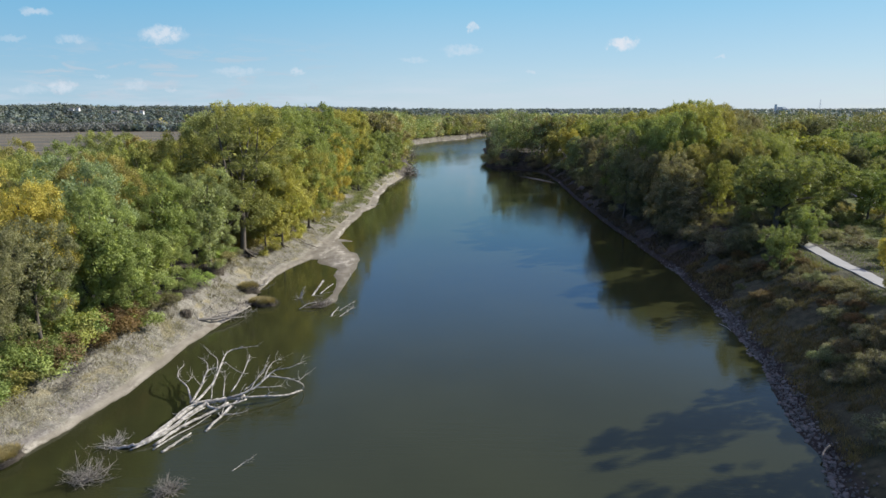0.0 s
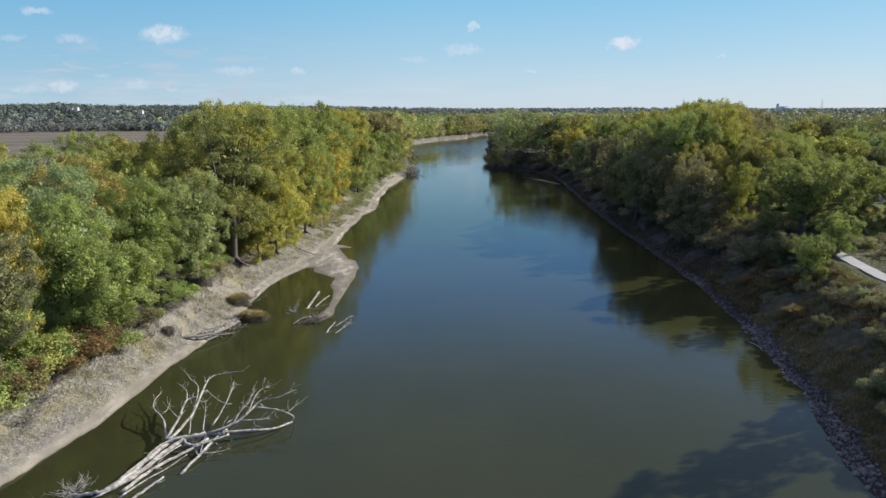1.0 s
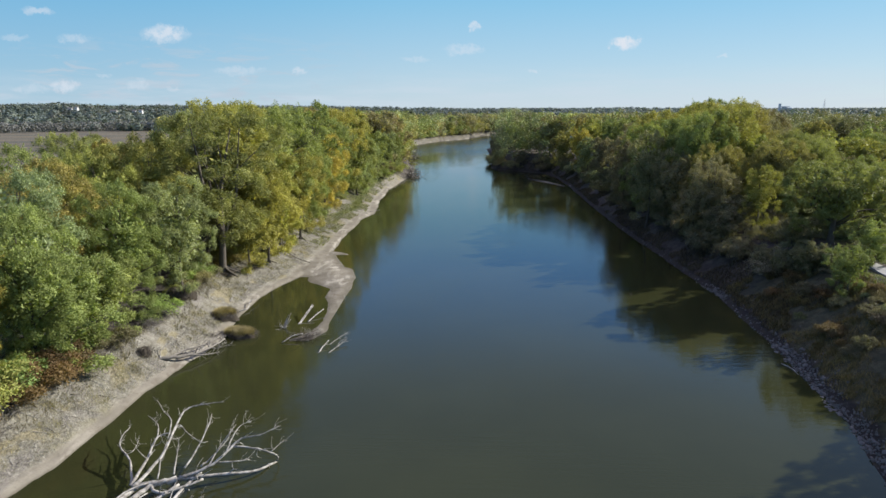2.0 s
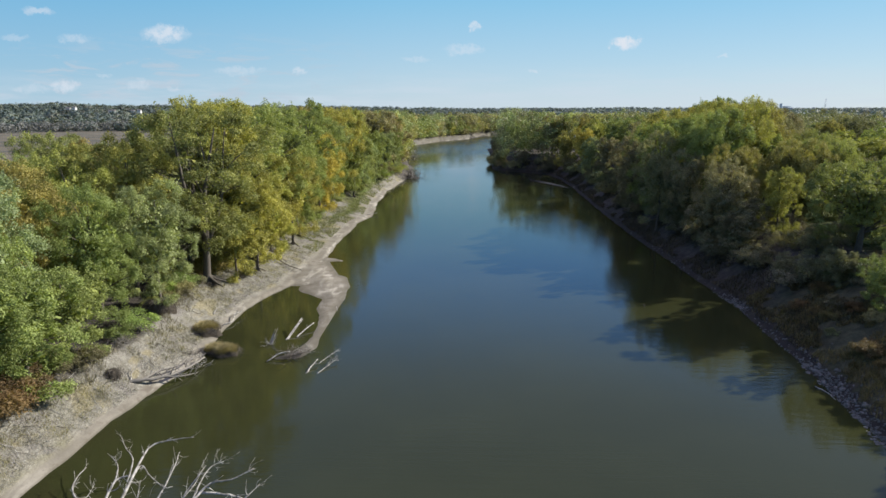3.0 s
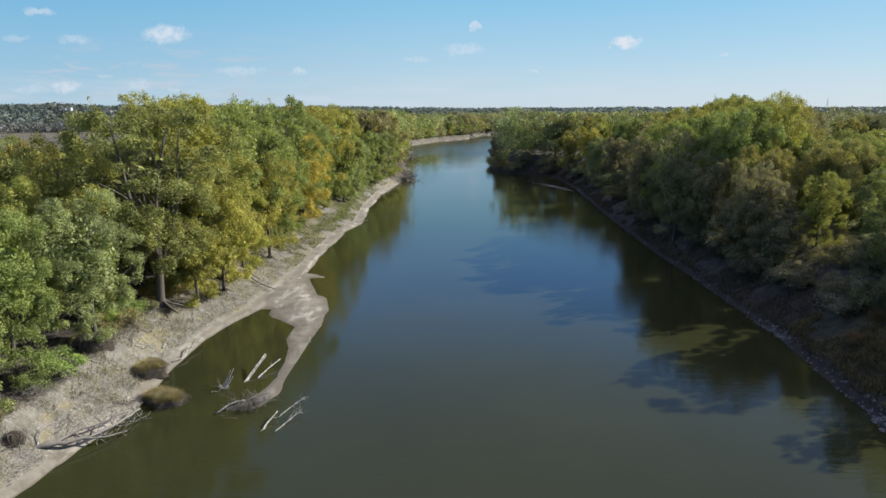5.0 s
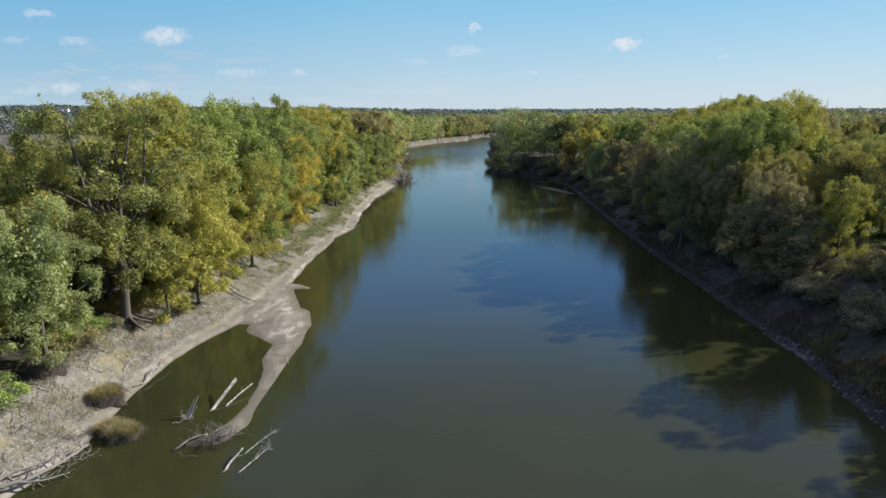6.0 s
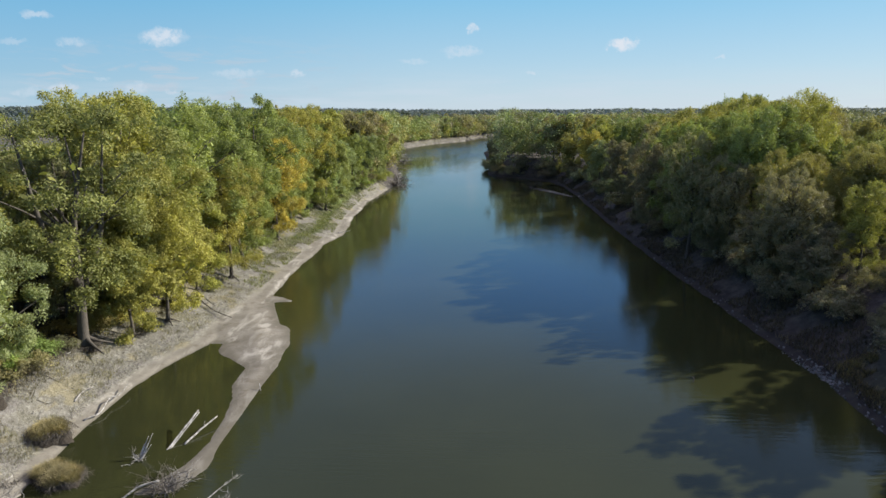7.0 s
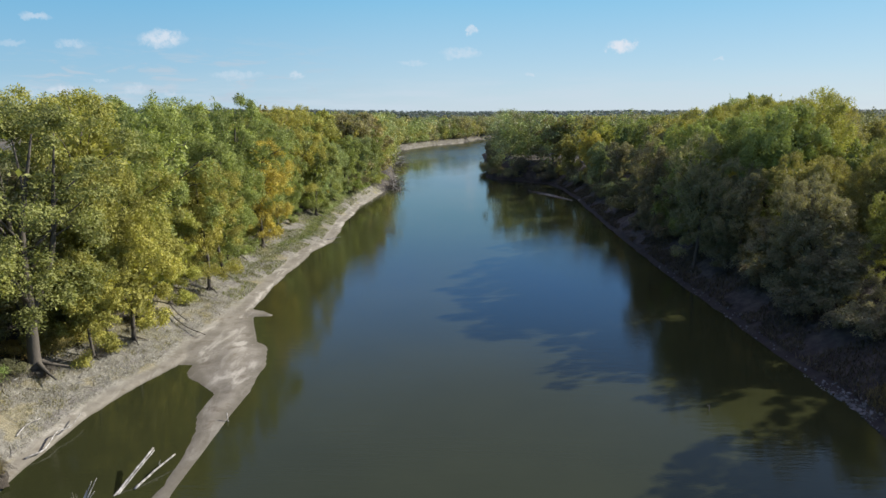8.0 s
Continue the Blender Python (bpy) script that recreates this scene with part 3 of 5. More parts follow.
# full trees for the banks, plainer ones behind, plainest far off
NEAR = kinds(5, 10, 25.0, 7.2, 2.0, 232, 165, 0.28, clump_r=(1.2, 2.1), limbs=14, spread=0.50, shoots=34, core=2400, flat=0.85, peak=0.54)
TALL = kinds(3, 40, 28.0, 7.6, 7.5, 248, 165, 0.28, clump_r=(1.2, 2.1), limbs=18, trunk_r=0.42, spread=0.50, shoots=34, core=2000, peak=0.55)
BROAD = kinds(3, 60, 23.0, 10.5, 1.0, 400, 150, 0.30, clump_r=(1.5, 2.5), limbs=20, trunk_r=0.5, spread=0.34, shoots=20, core=6000, peak=0.44)
HIGH = kinds(1, 50, 28.0, 8.4, 6.0, 312, 165, 0.28, clump_r=(1.2, 2.1), limbs=9, trunk_r=0.46, spread=0.44, shoots=24, core=160, fork=0.3)
LOW = kinds(3, 80, 14.0, 4.8, 0.2, 152, 135, 0.25, clump_r=(0.9, 1.6), limbs=9, trunk_r=0.2, spread=0.50, shoots=10, core=1200, peak=0.52)
OAK = kinds(2, 70, 15.0, 8.6, 2.8, 248, 150, 0.26, clump_r=(0.9, 1.7), limbs=30, trunk_r=0.5, peak=0.45, spread=0.32, shoots=8, core=3000, flat=0.55)
BANK = kinds(4, 90, 25.0, 7.6, 1.0, 184, 90, 0.42, clump_r=(1.4, 2.4), limbs=8, spread=0.42, shoots=14, core=1800, peak=0.46)
MIDDLE = kinds(4, 100, 24.0, 7.6, 1.0, 128, 64, 0.55, clump_r=(1.5, 2.6), limbs=4, spread=0.46, shoots=10, core=1200, peak=0.46)


def bush_mesh(seed, radius, height, clumps, per_clump, size):
    rng = np.random.default_rng(seed)
    a, q = rng.random(clumps) * 2 * math.pi, rng.random(clumps) ** 0.6
    z = height * (0.25 + 0.6 * rng.random(clumps) * (1 - 0.5 * q))
    centres = np.stack((np.cos(a) * q * radius, np.sin(a) * q * radius, z), 1)
    return quads_mesh("foliage", leaf_cloud(rng, centres, rng.uniform(0.35, 0.75, clumps) * height * 0.35, per_clump, size), LEAF)


BUSH = [(None, bush_mesh(140 + k, 2.2, 3.0, 32, 150, 0.17), 3.0) for k in range(4)]

SILVER, GREEN, DEEP, OLIVE = (0.305, 0.340, 0.165), (0.270, 0.300, 0.103), (0.221, 0.216, 0.116), (0.345, 0.310, 0.106)
LIME, YELLOW, GOLD, GREYED = (0.326, 0.320, 0.092), (0.385, 0.356, 0.100), (0.468, 0.400, 0.100), (0.276, 0.252, 0.142)
# leaf tone that puts the right bank's shade into the colour
SHADE_GREEN = (0.207, 0.192, 0.119)
BRONZE = (0.248, 0.250, 0.090)
FRESH = (0.244, 0.286, 0.099)
WORDS = {BRONZE: "bronze-green", FRESH: "fresh green", SHADE_GREEN: "shade-toned green", SILVER: "silvery green", GREEN: "mid-green", DEEP: "dark green", OLIVE: "olive-green", LIME: "lime-green turning", YELLOW: "yellowing",
         GOLD: "golden autumn", GREYED: "grey-green"}


def tint(color, rng, amount=0.12):
    f = 1 + rng.normal() * amount
    return tuple(max(0.01, c * f * (1 + rng.normal() * amount * 0.5)) for c in color)


def bank_tree(kind, x, y, top, shade, width=1.0, side="left"):
    rng = np.random.default_rng(int(abs(x) * 131 + y * 17))
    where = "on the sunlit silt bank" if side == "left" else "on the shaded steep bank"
    # right bank leaves are darkened, part of its shade put into their colour
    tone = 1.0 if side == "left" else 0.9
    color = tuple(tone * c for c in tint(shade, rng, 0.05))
    return plant(kind, x, y, top, color, f"{WORDS[shade]} floodplain tree {where}", rng.random() * 360, width, group="bank trees")


def plant_left_bank():
    first_reach = (
        (LOW[2], -45.5, 52, 10, FRESH, 1.0), (TALL[0], -45.5, 57, 21, DEEP, 0.95), (LOW[0], -47, 58, 11, FRESH, 1.1), (TALL[2], -45, 64, 21, DEEP, 0.9),
        (LOW[1], -47, 66, 15, FRESH, 1.0), (NEAR[4], -49, 66, 19, DEEP, 0.8), (NEAR[0], -48.5, 69, 26, GOLD, 0.8), (NEAR[1], -44, 74, 23, FRESH, 0.8),
        (LOW[2], -42.3, 77, 17, FRESH, 1.2), (NEAR[1], -60, 77, 25, OLIVE, 0.9), (NEAR[2], -49, 80, 27, SILVER, 1.0), (LOW[0], -42.5, 84, 15.5, FRESH, 1.15),
        (NEAR[0], -57, 84, 23.5, GREEN, 0.9), (NEAR[2], -62, 86, 26, LIME, 1.0), (NEAR[2], -53, 91, 26, OLIVE, 0.9), (NEAR[4], -67, 93, 26.3, GREEN, 1.0),
        (NEAR[3], -44.3, 93.4, 23, GREEN, 0.9), (NEAR[3], -58, 98, 24, GREEN, 1.0),
    )
    backwater_reach = (
        (TALL[0], -73, 99, 27, OLIVE, 1.0), (NEAR[4], -51, 102, 26.5, LIME, 0.9), (NEAR[1], -41.8, 103, 22.5, SILVER, 1.0), (NEAR[1], -63, 108, 25, OLIVE, 1.0),
        (NEAR[0], -79, 108, 26.5, LIME, 1.0), (NEAR[3], -71, 110, 26.5, GREEN, 1.0), (NEAR[1], -49, 110, 28.7, LIME, 1.0), (HIGH[0], -41.3, 117.5, 33.8, BRONZE, 1.15),
        # tree at (-46.5, 123): dark leaves put the hollow's shade into the colour
        (NEAR[2], -60, 118, 25.5, FRESH, 1.0), (NEAR[4], -67, 121, 25, FRESH, 1.0), (NEAR[3], -46.5, 123, 27, DEEP, 1.0), (LOW[1], -38.5, 123, 16, LIME, 0.9),
        (NEAR[0], -39, 127, 28, LIME, 0.75), (TALL[1], -72.5, 130, 28.6, GREEN, 1.0), (LOW[2], -37, 129, 19, YELLOW, 1.0), (NEAR[0], -64, 131, 25, GREEN, 1.0),
        (TALL[1], -42.5, 131, 34.8, YELLOW, 1.15), (NEAR[3], -41, 139, 27, GREEN, 0.8),
    )
    upper_reach = (
        (NEAR[1], -72, 140, 25.5, FRESH, 1.0), (LOW[1], -38.5, 142, 17, YELLOW, 1.0), (TALL[2], -41.5, 146, 34.3, GREEN, 1.15), (NEAR[2], -36.8, 152, 24, YELLOW, 0.85),
        (NEAR[2], -37.5, 160, 27, GREEN, 0.85), (LOW[2], -39, 166, 16, GREEN, 1.0), (TALL[0], -39.5, 172, 33.5, GREEN, 1.15), (NEAR[1], -38, 183, 27, GOLD, 0.9),
        (LOW[0], -40, 188, 14, DEEP, 1.2), (NEAR[4], -38.5, 196, 29, GREEN, 0.9), (LOW[1], -40, 204, 17, GREEN, 1.1), (TALL[1], -40, 210, 33.5, YELLOW, 1.0),
        (BANK[3], -36, 223, 26, GREEN, 0.9), (LOW[2], -37, 230, 15, SILVER, 1.2), (BROAD[0], -36.5, 245, 22, SILVER, 0.75), (BANK[0], -34, 262, 24, GREEN, 0.9),
        (BANK[2], -32, 278, 24, SILVER, 0.9), (BANK[0], -31, 296, 23, GREEN, 0.9),
    )
    for kind, x, y, top, shade, width in first_reach + backwater_reach + upper_reach:
        bank_tree(kind, x, y, top, shade, width)


def plant_right_bank():
    trail_side = (
        (NEAR[0], 45, 34, 24, GREEN, 1.0), (NEAR[1], 47, 46, 24, GREEN, 0.9), (NEAR[2], 51, 58, 25, GREEN, 0.9), (NEAR[3], 53.6, 71.8, 25.5, GOLD, 0.72),
        (LOW[2], 61, 79, 20, GOLD, 0.62), (LOW[2], 64.5, 91, 12.5, GOLD, 0.8), (LOW[0], 51.8, 97, 14.0, FRESH, 0.95), (LOW[1], 84, 98, 13, GREEN, 0.9),
        (LOW[2], 52.5, 108, 12, DEEP, 1.0), (LOW[0], 50, 116.8, 9.5, GREYED, 1.1),
        (OAK[0], 60.8, 117.5, 23.2, GREEN, 1.0), (OAK[1], 73, 127.5, 22.6, GREEN, 1.0), (NEAR[2], 56.5, 134, 21.3, LIME, 0.85),
        (LOW[1], 66, 126, 15.5, DEEP, 1.2), (LOW[0], 70, 131, 16.5, DEEP, 1.2), (LOW[2], 77, 130, 17, DEEP, 1.2), (LOW[2], 56, 120, 13.5, GREYED, 1.1),
        (LOW[0], 84, 127, 20.5, GREEN, 1.1), (NEAR[3], 92, 134, 21.5, GREEN, 1.0), (LOW[1], 90, 121, 17, DEEP, 1.1), (LOW[2], 101, 132, 18.5, GREEN, 1.1),
        (BROAD[0], 66, 147, 25.5, OLIVE, 0.75), (LOW[1], 49.5, 132, 13.5, SHADE_GREEN, 1.2), (LOW[1], 60, 105.5, 15.5, GREEN, 1.1), (NEAR[2], 80, 143, 22, GREEN, 0.9), (NEAR[4], 50.5, 141, 22.5, GREYED, 0.9),
    )
    park_side = (
        (BROAD[1], 74, 151, 26, GREEN, 0.75), (NEAR[1], 82, 145, 22, GREEN, 1.0), (BROAD[0], 55, 150, 24, OLIVE, 0.8), (LOW[1], 94.9, 145.5, 14.5, GREEN, 0.8), (LOW[0], 102.3, 163, 14.5, DEEP, 0.8),
        (NEAR[3], 86, 156, 21, DEEP, 1.0), (NEAR[0], 72, 154, 25, GREEN, 1.1), (BROAD[2], 55.5, 164, 31, GREEN, 0.8), (NEAR[4], 48.5, 156.5, 23, GREYED, 0.8),
        (LOW[2], 118, 158, 15, DEEP, 0.9), (NEAR[1], 45.5, 167, 27, GREYED, 0.8), (BROAD[0], 116, 186, 21, DEEP, 0.8), (BROAD[1], 64, 172, 33.6, YELLOW, 0.8),
        (BROAD[1], 82, 168, 26, GREEN, 0.9), (NEAR[4], 118, 174, 20, DEEP, 1.1), (NEAR[2], 48.5, 179, 30, GREEN, 0.9), (BROAD[0], 72, 184, 33.4, OLIVE, 0.75),
        (BROAD[1], 88, 178, 24, DEEP, 0.8), (BROAD[2], 55, 190, 31, YELLOW, 0.75),
    )
    shaded_reach = (
        (NEAR[3], 112, 190, 24, GREEN, 1.2), (BROAD[1], 128, 192, 24, GREEN, 0.9), (NEAR[0], 46.5, 194, 25, GREYED, 0.85), (BROAD[2], 72, 202, 33, LIME, 0.8),
        (BROAD[1], 91, 212, 30.5, GREYED, 0.8), (BANK[2], 52, 210, 25.5, GREEN, 0.9), (BANK[3], 62, 214, 29, GOLD, 0.9), (BROAD[0], 82, 226, 34, YELLOW, 0.85),
        (BANK[2], 128, 216, 20, DEEP, 1.2), (BROAD[1], 98, 226, 31, GREYED, 0.9), (BANK[0], 53, 228, 22, DEEP, 0.9), (BROAD[0], 108, 238, 29, GREYED, 0.8),
        (BANK[1], 63, 238, 28, OLIVE, 1.0), (BANK[0], 52, 248, 22, GREYED, 0.9), (BANK[1], 64, 260, 29, GREEN, 1.0),
        (BANK[0], 138, 264, 28, OLIVE, 0.8), (MIDDLE[0], 91, 266, 33, GREEN, 1.1), (BROAD[2], 90, 250, 35, GREEN, 0.8),
    )
    far_reach = (
        (BROAD[0], 150, 272, 28, DEEP, 1.0), (BANK[2], 63, 276, 28, GREEN, 1.0), (BANK[3], 50, 266, 21, SILVER, 0.9), (BANK[0], 50, 283, 24.5, GOLD, 0.85),
        (MIDDLE[1], 101, 284, 34, OLIVE, 1.2), (MIDDLE[2], 113, 296, 34, GREYED, 1.2), (BANK[1], 58, 300, 27, YELLOW, 1.0), (BANK[3], 46, 305, 22, OLIVE, 0.9),
        (BROAD[0], 121, 304, 34, GREYED, 1.1), (MIDDLE[3], 127, 306, 31, OLIVE, 1.2), (BANK[2], 60, 322, 28, YELLOW, 1.0), (BANK[1], 52, 345, 27, GREEN, 1.1),
        (BANK[1], 47, 334, 22, DEEP, 1.0), (BANK[2], 43, 358, 22, SILVER, 1.0), (BANK[3], 38, 382, 24.5, SILVER, 1.15), (BANK[0], 34, 404, 24, SILVER, 1.2),
        (BANK[0], 34, 430, 24, DEEP, 1.2), (BANK[1], 33, 455, 23, GREEN, 1.2), (BANK[2], 33, 482, 22, DEEP, 1.2),
    )
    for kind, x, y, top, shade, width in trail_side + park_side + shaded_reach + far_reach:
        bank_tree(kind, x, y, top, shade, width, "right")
    # low trees along the top of the shaded slope
    rng = np.random.default_rng(71)
    for y in range(136, 505, 12):
        kind = LOW[y % 3] if y < 330 else BANK[y % 3]
        # dull and greyed leaves carry part of the slope's shade in their colour
        shade = (SHADE_GREEN, GREYED, DEEP, SHADE_GREEN, SHADE_GREEN)[rng.integers(5)]
        y = y + rng.uniform(-2, 2)
        back = rng.uniform(7.0, 10) if y < 290 else rng.uniform(3.5, 5.5)
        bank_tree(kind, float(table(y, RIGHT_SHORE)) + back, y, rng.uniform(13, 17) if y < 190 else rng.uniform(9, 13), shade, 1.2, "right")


def plant_woods():
    """Rows behind the banks, thinning with distance."""
    rng = np.random.default_rng(5)
    shades = (GREEN, GREEN, OLIVE, FRESH, SILVER, LIME, OLIVE, GREYED)

    def fill(count, place, pool, top, words):
        for _ in range(count):
            x, y = place()
            k = pool[rng.integers(len(pool))]
            shade = shades[rng.integers(len(shades))]
            plant(k, x, y, (top if x > -0.47 * (y - 33) else 25.0) + rng.normal() * (1.8 if x > -0.47 * (y - 33) else 0.8), tint(shade, rng, 0.08), f"{WORDS[shade]} {words}", rng.random() * 360, rng.uniform(0.9, 1.2), group="woodland trees")

    left = lambda a, b, near, far: (lambda: (lambda y: (table(y, LEFT_SHORE) - table(y, LEFT_RISE) - rng.uniform(near, far), y))(rng.uniform(a, b)))
    right = lambda a, b, near, far: (lambda: (lambda y: (table(y, RIGHT_SHORE) + rng.uniform(near, far), y))(rng.uniform(a, b)))
    fill(30, left(126, 190, 12, 30), NEAR + TALL, 31, "woodland tree behind the river bank")
    fill(34, left(190, 330, 7, 28), MIDDLE, 30.5, "woodland tree behind the river bank")
    fill(30, right(170, 420, 18, 60), MIDDLE, 27.5, "woodland tree behind the shaded bank")
    fill(20, lambda: (lambda y: (y * rng.uniform(0.36, 0.95), y))(rng.uniform(235, 400)), MIDDLE, 24, "woodland tree beyond the park lawn")
    fill(36, lambda: (lambda y: (y * rng.uniform(0.42, 0.85), y))(rng.uniform(172, 330)), MIDDLE, 22, "woodland tree beside the park lawn")


def far_woods():
    """Everything wooded beyond, joined: the flood plain, then the bluffs."""
    rng = np.random.default_rng(8)
    quads, colors = [], []

    def grove(count, place, height, clumps, cards, size, spread, shades, domed=False):
        px, py = place(count)
        pz = land(px, py)[0]
        keep = pz > 1.5
        px, py, pz = px[keep], py[keep], pz[keep]
        n = len(px)
        tops = height * rng.uniform(0.75, 1.15, n)
        loose = 0.2 if domed else 1.0
        cx = np.repeat(px, clumps) + loose * rng.normal(size=n * clumps) * spread
        cy = np.repeat(py, clumps) + loose * rng.normal(size=n * clumps) * spread
        cz = np.repeat(pz, clumps) + np.repeat(tops, clumps) * (0.5 + 0.2 * rng.random(n * clumps) if domed else 0.12 + 0.80 * rng.random(n * clumps))
        q = leaf_cloud(rng, np.stack((cx, cy, cz), 1), rng.uniform(0.5, 0.9, n * clumps) * spread, cards, size, 0.6 if domed else 0.85, 0.1, 0.2, 1.2, 0.9 if domed else 0.7, 0.95 if domed else 0.85)
        # broad waves paint valley light and shade into the leaf colour
        pick = np.array(shades)[rng.integers(len(shades), size=n)] * (rng.uniform(0.8, 1.15, n) * (1 + 0.3 * wavy(px, py, 50, 6.0) + 0.25 * wavy(px, py, 170, 2.0)))[:, None]
        quads.append(q)
        colors.append(np.repeat(pick, clumps * cards * 4, 0))

    # far-shore leaves lightened, a little distance haze put into their colour
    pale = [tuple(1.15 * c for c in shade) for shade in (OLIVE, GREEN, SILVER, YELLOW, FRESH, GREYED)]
    autumn = (GREEN, FRESH, DEEP, GREEN, SILVER, GREYED, GREEN, DEEP, FRESH)
    wood = (DEEP, GREEN, DEEP, OLIVE, GREYED, DEEP, GREEN)
    west = lambda n: (lambda y: (table(y, LEFT_SHORE) - rng.uniform(25, 60, n), y))(rng.uniform(260, 640, n))
    grove(150, lambda n: (lambda y: (table(y, LEFT_SHORE) - table(y, LEFT_RISE) - rng.uniform(0, 22, n), y))(rng.uniform(290, 640, n)), 24, 12, 80, 0.62, 3.8, (GREEN, OLIVE, FRESH, LIME, GREEN, SILVER))
    grove(60, lambda n: (lambda y: (table(y, RIGHT_SHORE) + rng.uniform(8, 24, n), y))(rng.uniform(300, 490, n)), 22, 12, 80, 0.6, 3.6, (SILVER, GREEN, SILVER, FRESH, DEEP))
    grove(130, west, 23, 9, 18, 1.4, 3.6, autumn)
    grove(420, lambda n: (lambda y: (y * rng.uniform(0.22, 1.1, n), y))(rng.uniform(300, 520, n)), 20, 10, 66, 0.66, 3.8, wood)
    grove(150, lambda n: (rng.uniform(150, 330, n), rng.uniform(170, 320, n)), 18, 10, 56, 0.7, 3.8, wood)
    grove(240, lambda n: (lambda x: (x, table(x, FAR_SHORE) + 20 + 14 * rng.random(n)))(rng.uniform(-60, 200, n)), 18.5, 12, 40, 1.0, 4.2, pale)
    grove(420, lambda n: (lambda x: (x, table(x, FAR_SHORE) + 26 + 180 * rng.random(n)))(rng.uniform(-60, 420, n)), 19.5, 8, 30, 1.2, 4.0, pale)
    grove(420, lambda n: (rng.uniform(200, 900, n), rng.uniform(420, 1100, n)), 14, 6, 26, 1.7, 4.5, wood)
    grove(260, lambda n: (rng.uniform(-420, 100, n), rng.uniform(850, 1300, n)), 18, 6, 12, 3.0, 4.5, (DEEP, GREEN, OLIVE, GREYED))
    # bluff woods: blue of distance haze mixed into the leaf colour
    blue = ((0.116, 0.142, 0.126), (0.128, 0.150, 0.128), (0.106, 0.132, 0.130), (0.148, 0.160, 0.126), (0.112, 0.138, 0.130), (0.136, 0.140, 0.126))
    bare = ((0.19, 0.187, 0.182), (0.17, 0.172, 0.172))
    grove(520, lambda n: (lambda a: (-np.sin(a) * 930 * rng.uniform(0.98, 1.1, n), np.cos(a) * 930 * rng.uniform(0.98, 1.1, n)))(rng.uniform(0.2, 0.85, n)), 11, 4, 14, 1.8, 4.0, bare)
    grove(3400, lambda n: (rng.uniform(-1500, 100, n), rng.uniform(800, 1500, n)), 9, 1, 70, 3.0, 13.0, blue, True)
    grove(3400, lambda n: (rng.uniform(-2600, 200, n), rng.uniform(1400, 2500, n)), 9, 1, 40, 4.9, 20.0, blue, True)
    # skyline woods: paler and bluer still, haze painted into the leaves
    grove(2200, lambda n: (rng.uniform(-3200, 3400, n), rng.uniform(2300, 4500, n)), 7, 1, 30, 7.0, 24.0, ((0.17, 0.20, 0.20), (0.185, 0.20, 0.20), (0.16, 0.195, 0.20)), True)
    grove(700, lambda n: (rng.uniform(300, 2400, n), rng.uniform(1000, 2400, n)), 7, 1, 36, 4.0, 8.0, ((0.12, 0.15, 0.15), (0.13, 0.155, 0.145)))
    me = quads_mesh("far_woods", np.concatenate(quads), FARWOOD)
    shade = np.concatenate(colors)
    rgba = np.ones((len(shade), 4))
    rgba[:, :3] = shade
    me.color_attributes.new("shade", "FLOAT_COLOR", "POINT").data.foreach_set("color", rgba.ravel())
    tagged(new("far_woods", me), "mixed autumn woods on the flood plain and distant bluffs", "woods", kind="stuff")


plant_left_bank()
plant_right_bank()
plant_woods()
far_woods()


# ---- fallen tree in the shallows ----
def wood_part(name, parent, points, start, end, material=DRIFT, sides=6, label="", twigs=0, seed=0, reach=1.0):
    """A branch through the points, with side twigs grown from its outer half, as one part."""
    rng = np.random.default_rng(seed + int(abs(points[0][0]) * 97 + abs(points[-1][1]) * 31))
    n = len(points)
    radii = [start + (end - start) * (k / (n - 1)) ** 0.8 for k in range(n)]
    line, size = smooth_line(points, radii, 4)
    line = [q + Vector(rng.normal(size=3)) * r * 0.25 for q, r in zip(line, size)]
    verts, faces = [], []
    tube(verts, faces, line, size, sides)
    for _ in range(twigs):
        k = int(rng.integers(len(line) // 3, len(line)))
        k = min(k, len(line) - 2)
        ahead = (line[k + 1] - line[k]).normalized()
        side = (Vector(rng.normal(size=3)) + Vector((0, 0, 0.5)) + ahead * 1.0).normalized()
        long = reach * rng.uniform(0.35, 1.0)
        a = line[k]
        b = a + side * long * 0.5 + Vector(rng.normal(size=3)) * long * 0.12
        c = b + (side + ahead * 0.5 + Vector(rng.normal(size=3)) * 0.35) * long * 0.45
        r = max(0.014, size[k] * 0.5)
        tl, ts = smooth_line([a, b, c], [r, r * 0.7, 0.010], 3)
        tube(verts, faces, tl, ts, 4)
        if rng.random() < 0.6:
            d = b + (Vector(rng.normal(size=3)) + side).normalized() * long * 0.35
            tl, ts = smooth_line([b, b.lerp(d, 0.5) + Vector(rng.normal(size=3)) * 0.05, d], [r * 0.6, r * 0.5, 0.008], 2)
            tube(verts, faces, tl, ts, 4)
    return part(name, mesh_from(name, verts, faces, material), parent, label)


